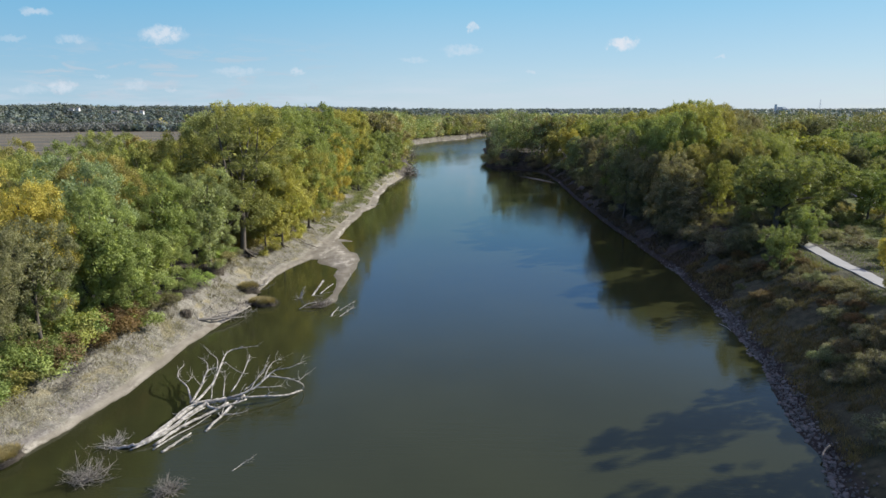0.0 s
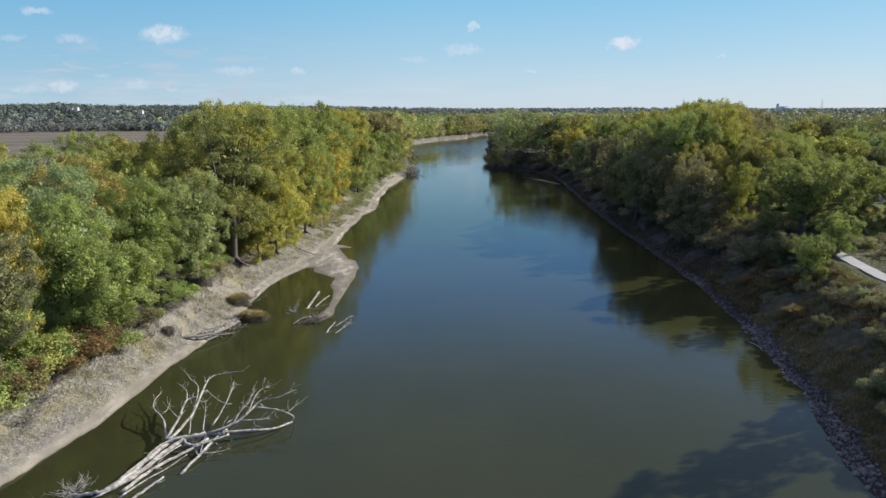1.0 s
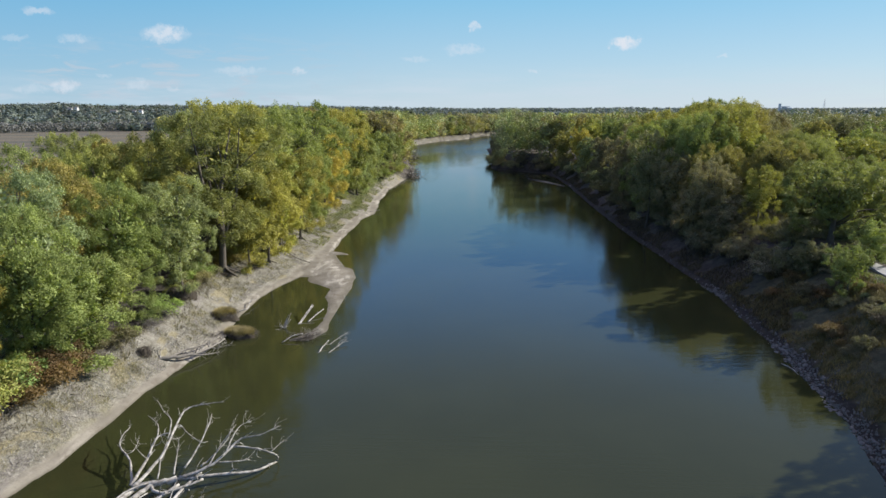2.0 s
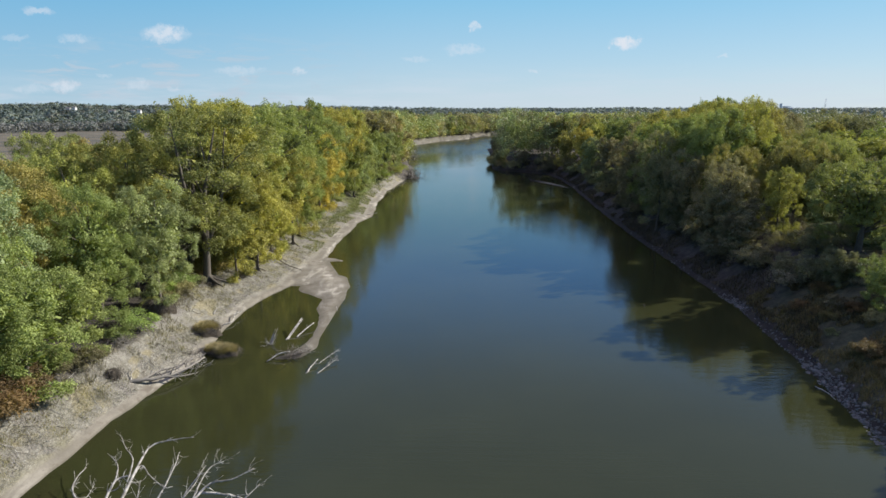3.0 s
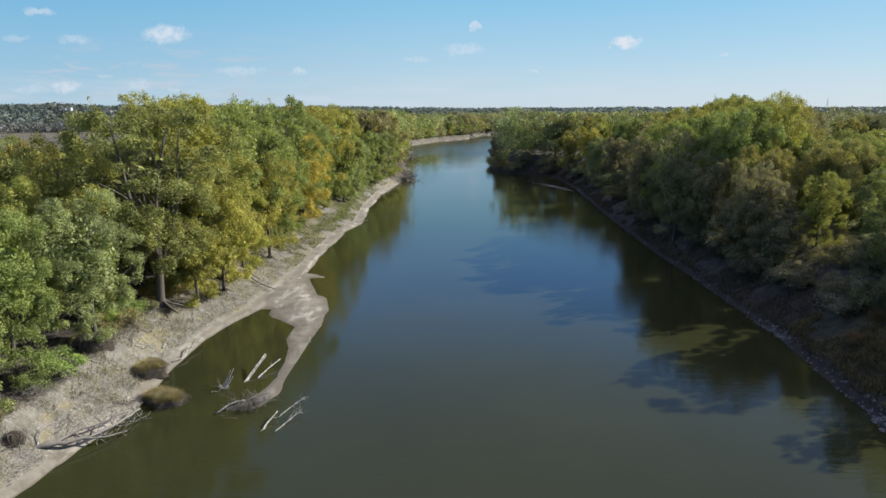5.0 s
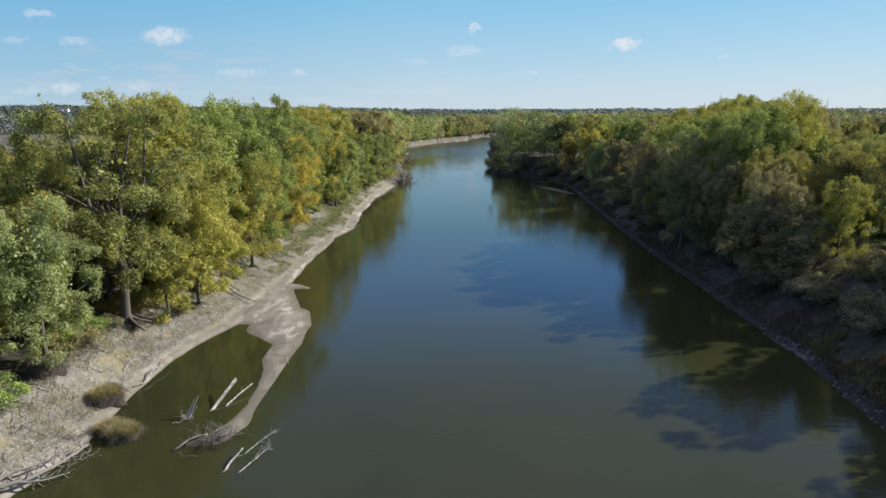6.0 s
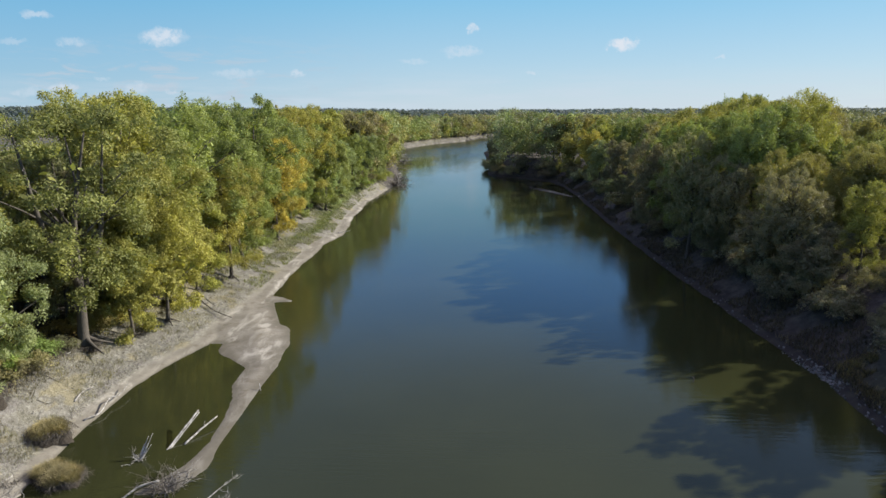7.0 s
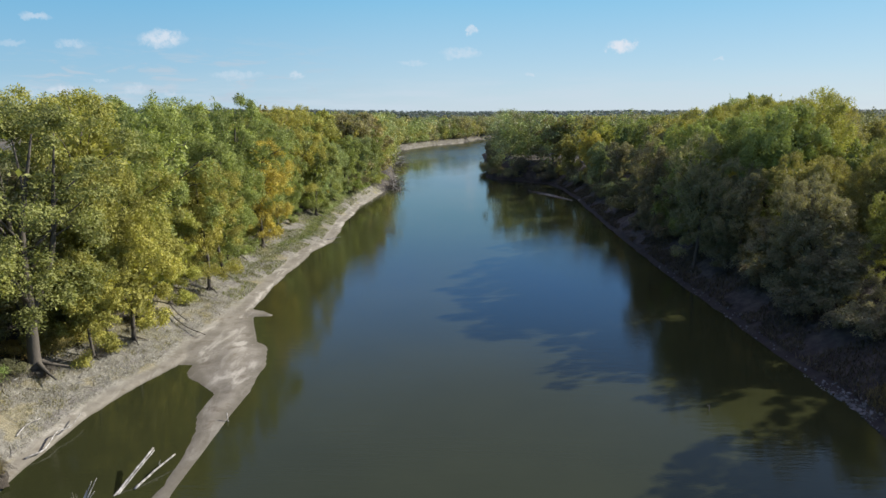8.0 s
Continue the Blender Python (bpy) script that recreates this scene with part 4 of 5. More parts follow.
def twig_tangle(rng, count, spread, height, radius=0.03):
    """Verts and faces of a heap of crooked twigs."""
    verts, faces = [], []
    for _ in range(count):
        a = Vector((rng.normal() * spread * 0.35, rng.normal() * spread * 0.35, rng.random() * 0.15))
        out = Vector((rng.normal(), rng.normal(), rng.random() * 1.6 * height / spread)).normalized()
        b = a + out * spread * rng.uniform(0.3, 0.7) + Vector(rng.normal(size=3)) * 0.08
        c = b + (out + Vector(rng.normal(size=3)) * 0.5) * spread * rng.uniform(0.2, 0.5)
        r = radius * rng.uniform(0.35, 1.2)
        line, size = smooth_line([a, b, c], [r, r * 0.75, r * 0.3], 3)
        tube(verts, faces, line, size, 4)
        for _ in range(2):
            k = int(rng.integers(2, len(line) - 1))
            d = line[k] + (out + Vector(rng.normal(size=3)) * 0.8) * spread * rng.uniform(0.1, 0.3)
            side, thin = smooth_line([line[k], line[k].lerp(d, 0.5) + Vector(rng.normal(size=3)) * 0.04, d], [r * 0.5, r * 0.4, r * 0.2], 2)
            tube(verts, faces, side, thin, 3)
    return verts, faces


def build_fallen_tree():
    snag = thing("fallen_tree", (0, 0, 0), "bleached bare fallen tree lying in the shallow water", "tree")
    wood_part("trunk", snag, [(-31.5, 52.2, -0.1), (-29.6, 52.2, 0.2), (-28.5, 52.6, 0.35), (-27.5, 55.0, 0.5), (-26.5, 59.2, 0.8), (-24.7, 59.9, 0.95), (-23.3, 60.4, 0.95)],
              0.14, 0.24, sides=9)
    wood_part("bole", snag, [(-28.6, 52.4, 0.2), (-27.3, 54.4, 0.35), (-26.2, 57.6, 0.6), (-25.2, 59.6, 0.8), (-23.6, 60.6, 0.9)], 0.20, 0.20, sides=8)
    wood_part("branch", snag, [(-23.3, 60.4, 1.0), (-21.2, 61.2, 0.8), (-18.0, 62.6, 0.4), (-16.5, 64.7, 0.0)], 0.16, 0.10, twigs=3)
    upright_fork = (
        ([(-26.5, 59.2, 0.9), (-25.8, 62.5, 1.6), (-25.7, 64.4, 2.4), (-26.2, 68.3, 2.9), (-24.6, 69.2, 3.2), (-22.8, 69.5, 3.3)], 0.17, 0.03, 5),
        ([(-25.7, 64.4, 2.4), (-25.8, 66.3, 2.6), (-24.4, 65.0, 2.5), (-22.8, 63.9, 2.3), (-22.3, 64.2, 2.2)], 0.07, 0.02, 5),
        ([(-25.9, 64.4, 2.4), (-26.9, 67.1, 2.6), (-28.4, 68.8, 2.6), (-29.7, 70.5, 2.6)], 0.07, 0.02, 4),
        ([(-26.9, 59.5, 0.9), (-26.9, 62.4, 1.5), (-27.1, 64.8, 2.2), (-26.1, 65.2, 2.4)], 0.15, 0.06, 5),
        ([(-27.1, 64.8, 2.2), (-28.1, 66.9, 2.3), (-29.7, 68.3, 2.4)], 0.06, 0.02, 4),
        ([(-27.0, 59.9, 0.7), (-28.6, 62.7, 1.1), (-30.3, 64.3, 1.5), (-30.9, 65.8, 1.7), (-30.8, 67.0, 1.9)], 0.12, 0.03, 5),
    )
    far_fork = (
        ([(-29.4, 63.3, 1.3), (-28.8, 63.7, 1.5), (-29.0, 65.1, 1.7)], 0.05, 0.02, 5),
        ([(-23.3, 61.6, 1.2), (-22.9, 63.6, 2.1), (-22.8, 65.7, 2.9), (-23.2, 67.5, 3.1)], 0.09, 0.03, 4),
        ([(-24.0, 61.0, 1.0), (-24.7, 63.5, 1.8), (-25.3, 65.1, 2.1)], 0.07, 0.02, 3),
        ([(-25.0, 60.3, 1.0), (-25.7, 62.5, 1.6), (-26.2, 64.7, 1.9)], 0.07, 0.02, 4),
        ([(-23.3, 60.4, 1.0), (-21.2, 61.4, 1.5), (-20.0, 62.5, 2.2), (-19.2, 63.9, 2.7), (-17.6, 64.0, 3.0), (-16.2, 65.1, 3.3)], 0.17, 0.03, 8),
        ([(-21.2, 61.4, 1.5), (-21.0, 63.7, 2.1), (-20.7, 65.4, 2.5), (-20.6, 66.5, 2.6)], 0.08, 0.02, 6),
    )
    side_fork = (
        ([(-20.0, 62.5, 2.2), (-20.1, 64.1, 2.6), (-19.9, 65.8, 2.9), (-19.1, 66.4, 3.0)], 0.08, 0.02, 6),
        ([(-20.8, 62.0, 1.5), (-19.1, 62.3, 1.5), (-18.2, 62.8, 1.4)], 0.08, 0.03, 4),
        ([(-21.9, 61.6, 1.4), (-21.3, 62.7, 1.7), (-20.8, 64.5, 2.1), (-20.8, 65.9, 2.3)], 0.09, 0.02, 5),
        ([(-20.0, 63.5, 2.2), (-18.2, 63.8, 1.9), (-16.7, 63.9, 1.4), (-16.3, 64.6, 0.6), (-16.5, 64.7, 0.0)], 0.10, 0.05, 4),
        ([(-16.7, 63.9, 1.4), (-15.9, 65.3, 1.8)], 0.06, 0.02, 2),
        ([(-23.7, 55.3, 0.0), (-23.0, 57.8, 0.4), (-22.6, 59.9, 0.6), (-22.0, 61.7, 0.8)], 0.13, 0.12, 5),
    )
    low_limbs = (
        ([(-22.8, 58.0, 0.4), (-21.4, 58.4, 0.4), (-20.6, 58.8, 0.5)], 0.07, 0.02, 4),
        ([(-27.4, 52.5, 0.1), (-26.7, 54.5, 0.3), (-25.6, 56.5, 0.4), (-24.3, 58.2, 0.5), (-23.1, 59.9, 0.8)], 0.17, 0.13, 2),
        ([(-26.2, 51.5, 0.0), (-25.4, 52.9, 0.2), (-24.7, 54.4, 0.4)], 0.15, 0.08, 0),
        ([(-25.4, 59.6, 0.9), (-24.2, 59.0, 0.6), (-22.8, 59.6, 0.7), (-21.4, 60.8, 0.8)], 0.14, 0.10, 3),
    )
    for points, start, end, twigs in upright_fork + far_fork + side_fork + low_limbs:
        wood_part("branch", snag, points, start, end, twigs=twigs + 2, reach=1.3, seed=twigs)
    verts, faces = twig_tangle(np.random.default_rng(3), 70, 1.2, 1.0, 0.02)
    tangle = part("root_tangle", mesh_from("root_tangle", verts, faces, DRIFT), snag, "tangle of thin grey roots")
    tangle.location = (-31.4, 52.6, 0.0)
    for points, start, end in (
            ([(-29.2, 51.6, 0.1), (-27.6, 53.6, 0.4), (-26.3, 56.2, 0.65), (-25.0, 58.6, 0.9)], 0.10, 0.05),
            ([(-28.2, 53.4, 0.5), (-27.4, 56.0, 0.75), (-26.8, 58.4, 1.0), (-25.4, 59.6, 1.15)], 0.11, 0.07),
            ([(-27.2, 51.9, 0.05), (-26.2, 53.8, 0.25), (-24.9, 55.6, 0.45), (-23.9, 57.4, 0.7)], 0.09, 0.03)):
        wood_part("splinter", snag, points, start, end, sides=6, twigs=1, reach=0.6)


build_fallen_tree()


# ---- driftwood, stumps and tussocks on the silt bank ----
def driftwood(points, start, end, label, name="driftwood_log", material=DRIFT, twigs=2, reach=0.7):
    ob = thing(name, (0, 0, 0), label, "driftwood", "driftwood on the bank")
    wood_part("log", ob, points, start, end, material, 7, twigs=twigs, reach=reach)
    return ob


def twig_heap(x, y, spread, height, count, label, material=DRIFT, seed=0, radius=0.03):
    verts, faces = twig_tangle(np.random.default_rng(seed), count, spread, height, radius)
    ob = new("driftwood_tangle", mesh_from("driftwood_tangle", verts, faces, material))
    ob.location = (x, y, max(0.0, ground_z(x, y)) - 0.05)
    return tagged(ob, label, "driftwood", "driftwood on the bank")


GREYWOOD = surface("grey_dead_wood", lambda n, p: n.mix(n.noise(3.0, 5.0, 0.6, p), (0.10, 0.09, 0.078), (0.26, 0.24, 0.21)), 0.85)


def lump(rng, radius, height, material, seed, rings=6, sides=16, steep=4.0):
    """A steep-sided uneven mound of earth."""
    verts, faces = [(0, 0, height)], []
    for k in range(1, rings + 1):
        u = k / rings
        for s in range(sides):
            a = 2 * math.pi * s / sides
            r = radius * u ** 0.55 * (1 + 0.13 * math.sin(3 * a + seed) + 0.08 * math.sin(5 * a + 2 * seed) + rng.normal() * 0.10)
            verts.append((r * math.cos(a), r * math.sin(a), height * (1 - u ** steep) * (1 + rng.normal() * 0.05) - (0.3 if k == rings else 0)))
    for s in range(sides):
        faces.append((0, 1 + s, 1 + (s + 1) % sides))
        for k in range(rings - 1):
            a, b = 1 + k * sides + s, 1 + k * sides + (s + 1) % sides
            faces.append((a, a + sides, b + sides, b))
    return mesh_from("mound", verts, faces, material)


def hanging_roots(rng, radius, height, count, thick=0.017):
    """Crooked roots that come over a mound's edge and hang down its sides."""
    verts, faces = [], []
    for _ in range(count):
        a = rng.random() * 2 * math.pi
        b = a + rng.normal() * 0.6
        q = [(radius * f * math.cos(c), radius * f * math.sin(c), height * g) for f, g, c in
             ((rng.uniform(0.3, 0.7), 1.03, a), (rng.uniform(0.95, 1.1), rng.uniform(0.7, 0.95), (a + b) / 2), (rng.uniform(1.0, 1.45), rng.uniform(-0.05, 0.5), b))]
        r = thick * rng.uniform(0.5, 1.5)
        line, size = smooth_line(q, [r, r * 0.8, r * 0.4], 3)
        tube(verts, faces, line, size, 4)
    return mesh_from("root_fringe", verts, faces, DARKWOOD)


def root_mat(x, y, radius, height, count, label, seed):
    rng = np.random.default_rng(seed)
    ob = thing("root_mat", (x, y, ground_z(x, y) - 0.15), label, "roots", "exposed roots")
    part("mound", lump(rng, radius, height, ROOTEARTH, seed), ob)
    part("root_fringe", hanging_roots(rng, radius, height, count), ob, "dark hanging roots")


def build_driftwood():
    driftwood([(-24.1, 100.0, -0.3), (-23.5, 102.6, 0.6), (-22.95, 105.3, 1.45)], 0.10, 0.09, "bleached pole slanting out of the shallow backwater", "driftwood_pole", twigs=0)
    driftwood([(-23.95, 100.1, -0.3), (-23.3, 102.7, 0.65), (-22.75, 105.0, 1.4)], 0.08, 0.05, "split bleached pole slanting out of the shallow backwater", "driftwood_pole", twigs=0)
    driftwood([(-22.8, 101.5, 0.0), (-22.1, 103.6, 0.35), (-21.3, 105.6, 0.7)], 0.11, 0.07, "bleached pole resting on the silt spit", "driftwood_pole", twigs=1)
    stump = thing("splintered_stump", (-25.7, 98.8, -0.1), "splintered pale stump standing in the backwater", "stump", "driftwood on the bank")
    for dx, dy, dz, r in ((0.9, 1.3, 2.0, 0.07), (0.55, 1.2, 1.8, 0.06), (0.35, 0.8, 1.3, 0.07), (0.95, 0.8, 1.2, 0.05)):
        wood_part("splinter", stump, [(dx * 0.2, dy * 0.1, 0), (dx * 0.6, dy * 0.5, dz * 0.5), (dx, dy, dz)], r * 1.5, r * 0.4)
    verts, faces = twig_tangle(np.random.default_rng(12), 26, 0.9, 0.5)
    part("root_tangle", mesh_from("root_tangle", verts, faces, DRIFT), stump)
    twig_heap(-21.6, 94.8, 1.9, 0.9, 75, "dark tangle of roots on the silt spit's tip", DARKWOOD, 4)
    twig_heap(-20.7, 95.8, 1.6, 0.7, 34, "pale tangle of roots on the silt spit's tip", DRIFT, 5)
    driftwood([(-24.2, 93.0, 0.1), (-23.0, 94.2, 0.6), (-21.8, 94.8, 0.7)], 0.08, 0.10, "short pale log among roots at the spit's tip")
    driftwood([(-18.6, 89.8, -0.1), (-18.2, 91.3, 0.3), (-17.8, 92.8, 0.55)], 0.13, 0.05, "bleached log lying half in the river")
    driftwood([(-17.2, 89.8, 0.0), (-16.4, 91.6, 0.2), (-15.5, 93.2, 0.5)], 0.07, 0.03, "thin branched drift branch lying in the river", "driftwood_branch", twigs=16, reach=0.9)
    driftwood([(-17.7, 92.6, 0.0), (-16.9, 94.5, 0.2), (-15.9, 96.2, 0.4)], 0.05, 0.02, "thin branched drift branch lying in the river", "driftwood_branch", twigs=12, reach=0.9)
    driftwood([(-37.3, 84.3, 1.15), (-35.4, 85.4, 1.05), (-33.4, 87.2, 0.85), (-32.2, 90.0, 0.8), (-31.9, 93.0, 0.6)], 0.27, 0.10, "long grey fallen log lying along the silt bank", material=GREYWOOD, twigs=22, reach=1.6)
    driftwood([(-35.8, 85.0, 1.1), (-34.8, 87.4, 1.2), (-33.2, 90.0, 1.0), (-32.9, 93.6, 0.7)], 0.15, 0.05, "forked grey drift limb leaning on a fallen log", "driftwood_limb", GREYWOOD, twigs=20, reach=1.4)
    driftwood([(-34.0, 86.6, 0.9), (-32.4, 87.6, 0.55), (-31.2, 89.2, 0.25)], 0.12, 0.05, "grey drift limb sloping into the shallows", "driftwood_limb", GREYWOOD, twigs=12, reach=1.1)
    driftwood([(-36.6, 84.6, 1.2), (-36.9, 85.6, 1.9), (-36.3, 86.7, 2.5)], 0.07, 0.03, "dead grey branch standing from a fallen log", "driftwood_branch", twigs=5, reach=0.9)
    driftwood([(-37.0, 86.0, 1.0), (-35.8, 89.0, 0.9), (-34.9, 92.6, 0.7), (-34.4, 95.6, 0.5)], 0.14, 0.05, "grey drift log lying along the silt bank", twigs=5)
    twig_heap(-38.0, 83.9, 1.1, 1.4, 60, "dark spiky roots of an upturned stump", DARKWOOD, 6)
    root_mat(-38.1, 84.0, 0.65, 0.95, 40, "dark upturned root ball on the silt bank", 6)
    for x, y, w, h, label in ((-41.4, 101.8, 1.9, 1.9, "dark mat of hanging roots undercut below a bank tree"), (-43.6, 92.6, 1.6, 1.3, "dark exposed roots under a leaning bank tree"),
                              (-40.9, 117.3, 1.2, 0.6, "dark exposed roots spreading from a pale trunk"), (-42.6, 76.8, 1.6, 1.2, "dark undercut root mat on the silt bank"),
                              (-43.6, 68.0, 1.7, 1.0, "dark undercut root mat on the silt bank"), (-39.6, 134.0, 1.5, 1.0, "dark exposed roots at the top of the silt bank")):
        root_mat(x, y, w, h * 0.8, 150, label, int(y))
        twig_heap(x + 0.6, y - 0.5, w * 0.9, h * 0.8, 50, "dark dead roots hanging from the bank", DARKWOOD, int(y) + 1)
    for k, (x, y, s) in enumerate(((-41.0, 63.2, 1.7), (-41.8, 65.6, 1.8), (-40.6, 60.8, 1.4), (-42.6, 72.5, 1.3), (-41.0, 79.0, 1.2), (-40.4, 89.5, 1.2))):
        twig_heap(x, y, s, 1.1, 70, "grey dead brushwood along the bank's foot", GREYWOOD, 60 + k)
    twig_heap(-33.9, 94.4, 1.3, 0.8, 30, "dark brushwood at the water's edge", DARKWOOD, 7)
    twig_heap(-31.9, 91.9, 1.2, 0.4, 18, "pale twigs lying in the shallows", DRIFT, 8)
    driftwood([(-36.5, 107.4, 1.2), (-36.6, 108.8, 1.5), (-36.3, 110.4, 1.4)], 0.08, 0.04, "crooked drift branch on the silt bank", "driftwood_branch", twigs=3)
    driftwood([(-34.4, 105.2, 0.35), (-33.5, 106.6, 0.45), (-33.9, 108.9, 0.75), (-33.4, 110.2, 0.7), (-33.7, 112.3, 0.9)], 0.10, 0.04, "crooked pale drift branch on the silt bank", "driftwood_branch", twigs=3)
    driftwood([(-37.4, 139.2, 2.7), (-35.4, 137.2, 2.0), (-33.4, 135.9, 1.3), (-30.6, 134.8, 0.7)], 0.10, 0.05, "dark broken bough reaching down the silt bank", "fallen_bough", DARKWOOD, twigs=6, reach=1.2)
    driftwood([(-38.0, 141.0, 2.9), (-36.0, 139.0, 2.2), (-34.0, 137.6, 1.5)], 0.09, 0.04, "dark broken bough on the silt bank", "fallen_bough", DARKWOOD, twigs=6, reach=1.0)
    driftwood([(-28.0, 199.0, 0.4), (-26.6, 200.2, 0.5), (-25.2, 200.8, 0.6)], 0.14, 0.05, "pale log jutting into the river", twigs=3)
    driftwood([(-41.6, 166, 2.2), (-38.0, 163.5, 1.5), (-35.5, 162.5, 1.0)], 0.14, 0.06, "dark fallen limb on the grassy bank", "fallen_bough", DARKWOOD, twigs=5, reach=1.2)
    twig_heap(-23.4, 300.5, 3.6, 2.2, 60, "dark log jam caught at the shore", DARKWOOD, 9, 0.14)
    twig_heap(-25.0, 314.0, 4.2, 3.4, 34, "pale dead branches reaching out from the shore", GREYWOOD, 14, 0.16)
    twig_heap(-34.5, 414.0, 6.5, 4.2, 30, "pale dead branches reaching out from the shore", GREYWOOD, 15, 0.22)
    twig_heap(-22.0, 298.5, 3.2, 1.8, 16, "pale branches caught in a log jam", DRIFT, 13, 0.12)
    rng = np.random.default_rng(17)
    for x, y in ((-26, 308), (-25, 322), (-28, 342), (-31, 372), (-36, 428), (-37, 452), (-38, 470)):
        a, long = rng.uniform(-0.6, 1.2), rng.uniform(3, 7)
        dx, dy = math.cos(a) * long, math.sin(a) * long * 1.5
        driftwood([(x, y, 0.3), (x + dx * 0.5, y + dy * 0.5, rng.uniform(0.3, 1.0)), (x + dx, y + dy, 0.1)], rng.uniform(0.22, 0.38), 0.1, "pale stranded log at the far shore", twigs=9, reach=3.0)
    twig_heap(-30.5, 47.3, 1.7, 1.2, 130, "pale twiggy branch top poking out of the water", GREYWOOD, 10)
    twig_heap(-22.9, 45.4, 1.2, 1.4, 100, "pale twiggy branch top poking out of the water", GREYWOOD, 11)
    driftwood([(-18.7, 48.6, -0.05), (-18.0, 49.6, 0.15), (-17.3, 50.4, 0.35)], 0.04, 0.02, "thin pale branch poking out of the water", "driftwood_branch", twigs=6)
    driftwood([(35.0, 52.8, 0.75), (34.2, 52.2, 0.6), (33.6, 51.4, 0.4)], 0.10, 0.08, "grey drift log on the stony bank", material=GREYWOOD, twigs=0)
    driftwood([(39.2, 87.6, 0.07), (39.7, 86.0, 0.05), (39.6, 84.5, 0.0)], 0.07, 0.05, "pale drift log at the stony water's edge", twigs=0)
    driftwood([(28.2, 115.5, -0.1), (28.3, 115.7, 0.3), (28.1, 115.9, 0.5)], 0.06, 0.04, "short dark snag poking out of the river", "driftwood_branch", DARKWOOD, twigs=2, reach=0.4)
    driftwood([(-19.3, 112.6, -0.1), (-19.5, 112.9, 0.3), (-19.6, 113.2, 0.6)], 0.06, 0.04, "short snag poking out of the river", "driftwood_branch", twigs=0)
    for k, (x, y, s) in enumerate(((-41.5, 87.0, 1.2), (-39.2, 124.0, 1.3), (-39.5, 147.0, 1.5))):
        twig_heap(x + 1.2, y - 0.4, s, 1.0, 42, "bare exposed roots under the bank trees", DARKWOOD, 20 + k)


def blades(rng, px, py, pz, height, width, lean=0.35):
    """Grass blades as thin quads."""
    n = len(px)
    a = rng.random(n) * 2 * math.pi
    h = height * rng.uniform(0.5, 1.3, n)
    out = np.stack((np.cos(a), np.sin(a), np.zeros(n)), 1)
    side = np.stack((-np.sin(a), np.cos(a), np.zeros(n)), 1) * (width * rng.uniform(0.6, 1.4, n))[:, None]
    foot = np.stack((px, py, pz - 0.04), 1)
    tip = foot + out * (h * lean * rng.uniform(0.3, 1.8, n))[:, None] + np.stack((np.zeros(n), np.zeros(n), h), 1)
    return np.stack((foot - side, foot + side, tip + side * 0.3, tip - side * 0.3), 1)


STRAW = leaf_material("dry_grass", 0.25, 0.35)


def tussock(x, y, radius, height, label, seed):
    """A mound of earth with a thatch of grass."""
    rng = np.random.default_rng(seed)
    ob = thing("grass_tussock", (x, y, max(0.0, ground_z(x, y)) - 0.1), label, "tussock", "grass tussocks")
    part("mound", lump(rng, radius, height, ROOTEARTH, seed, steep=3.2), ob, "dark root-bound earth")
    part("root_fringe", hanging_roots(rng, radius, height, 130), ob, "dark hanging roots")
    n = 6500
    a, q = rng.random(n) * 2 * math.pi, np.sqrt(rng.random(n)) * 0.86
    wob = 1 + 0.13 * np.sin(3 * a + seed) + 0.08 * np.sin(5 * a + 2 * seed)
    u = q ** (1 / 0.55)
    grass = blades(rng, np.cos(a) * q * radius * wob, np.sin(a) * q * radius * wob, height * (1 - np.minimum(u, 1) ** 3.2), 0.42, 0.013, 0.85)
    thatch = part("grass", quads_mesh("grass", grass, STRAW), ob, "straw-coloured grass")
    thatch.color = (0.27, 0.23, 0.12, 1)


TRAIL = ((40, 54.5), (62, 56.2), (80, 57.5), (92, 58.6), (104, 60.2), (118, 61.5), (200, 61.5))


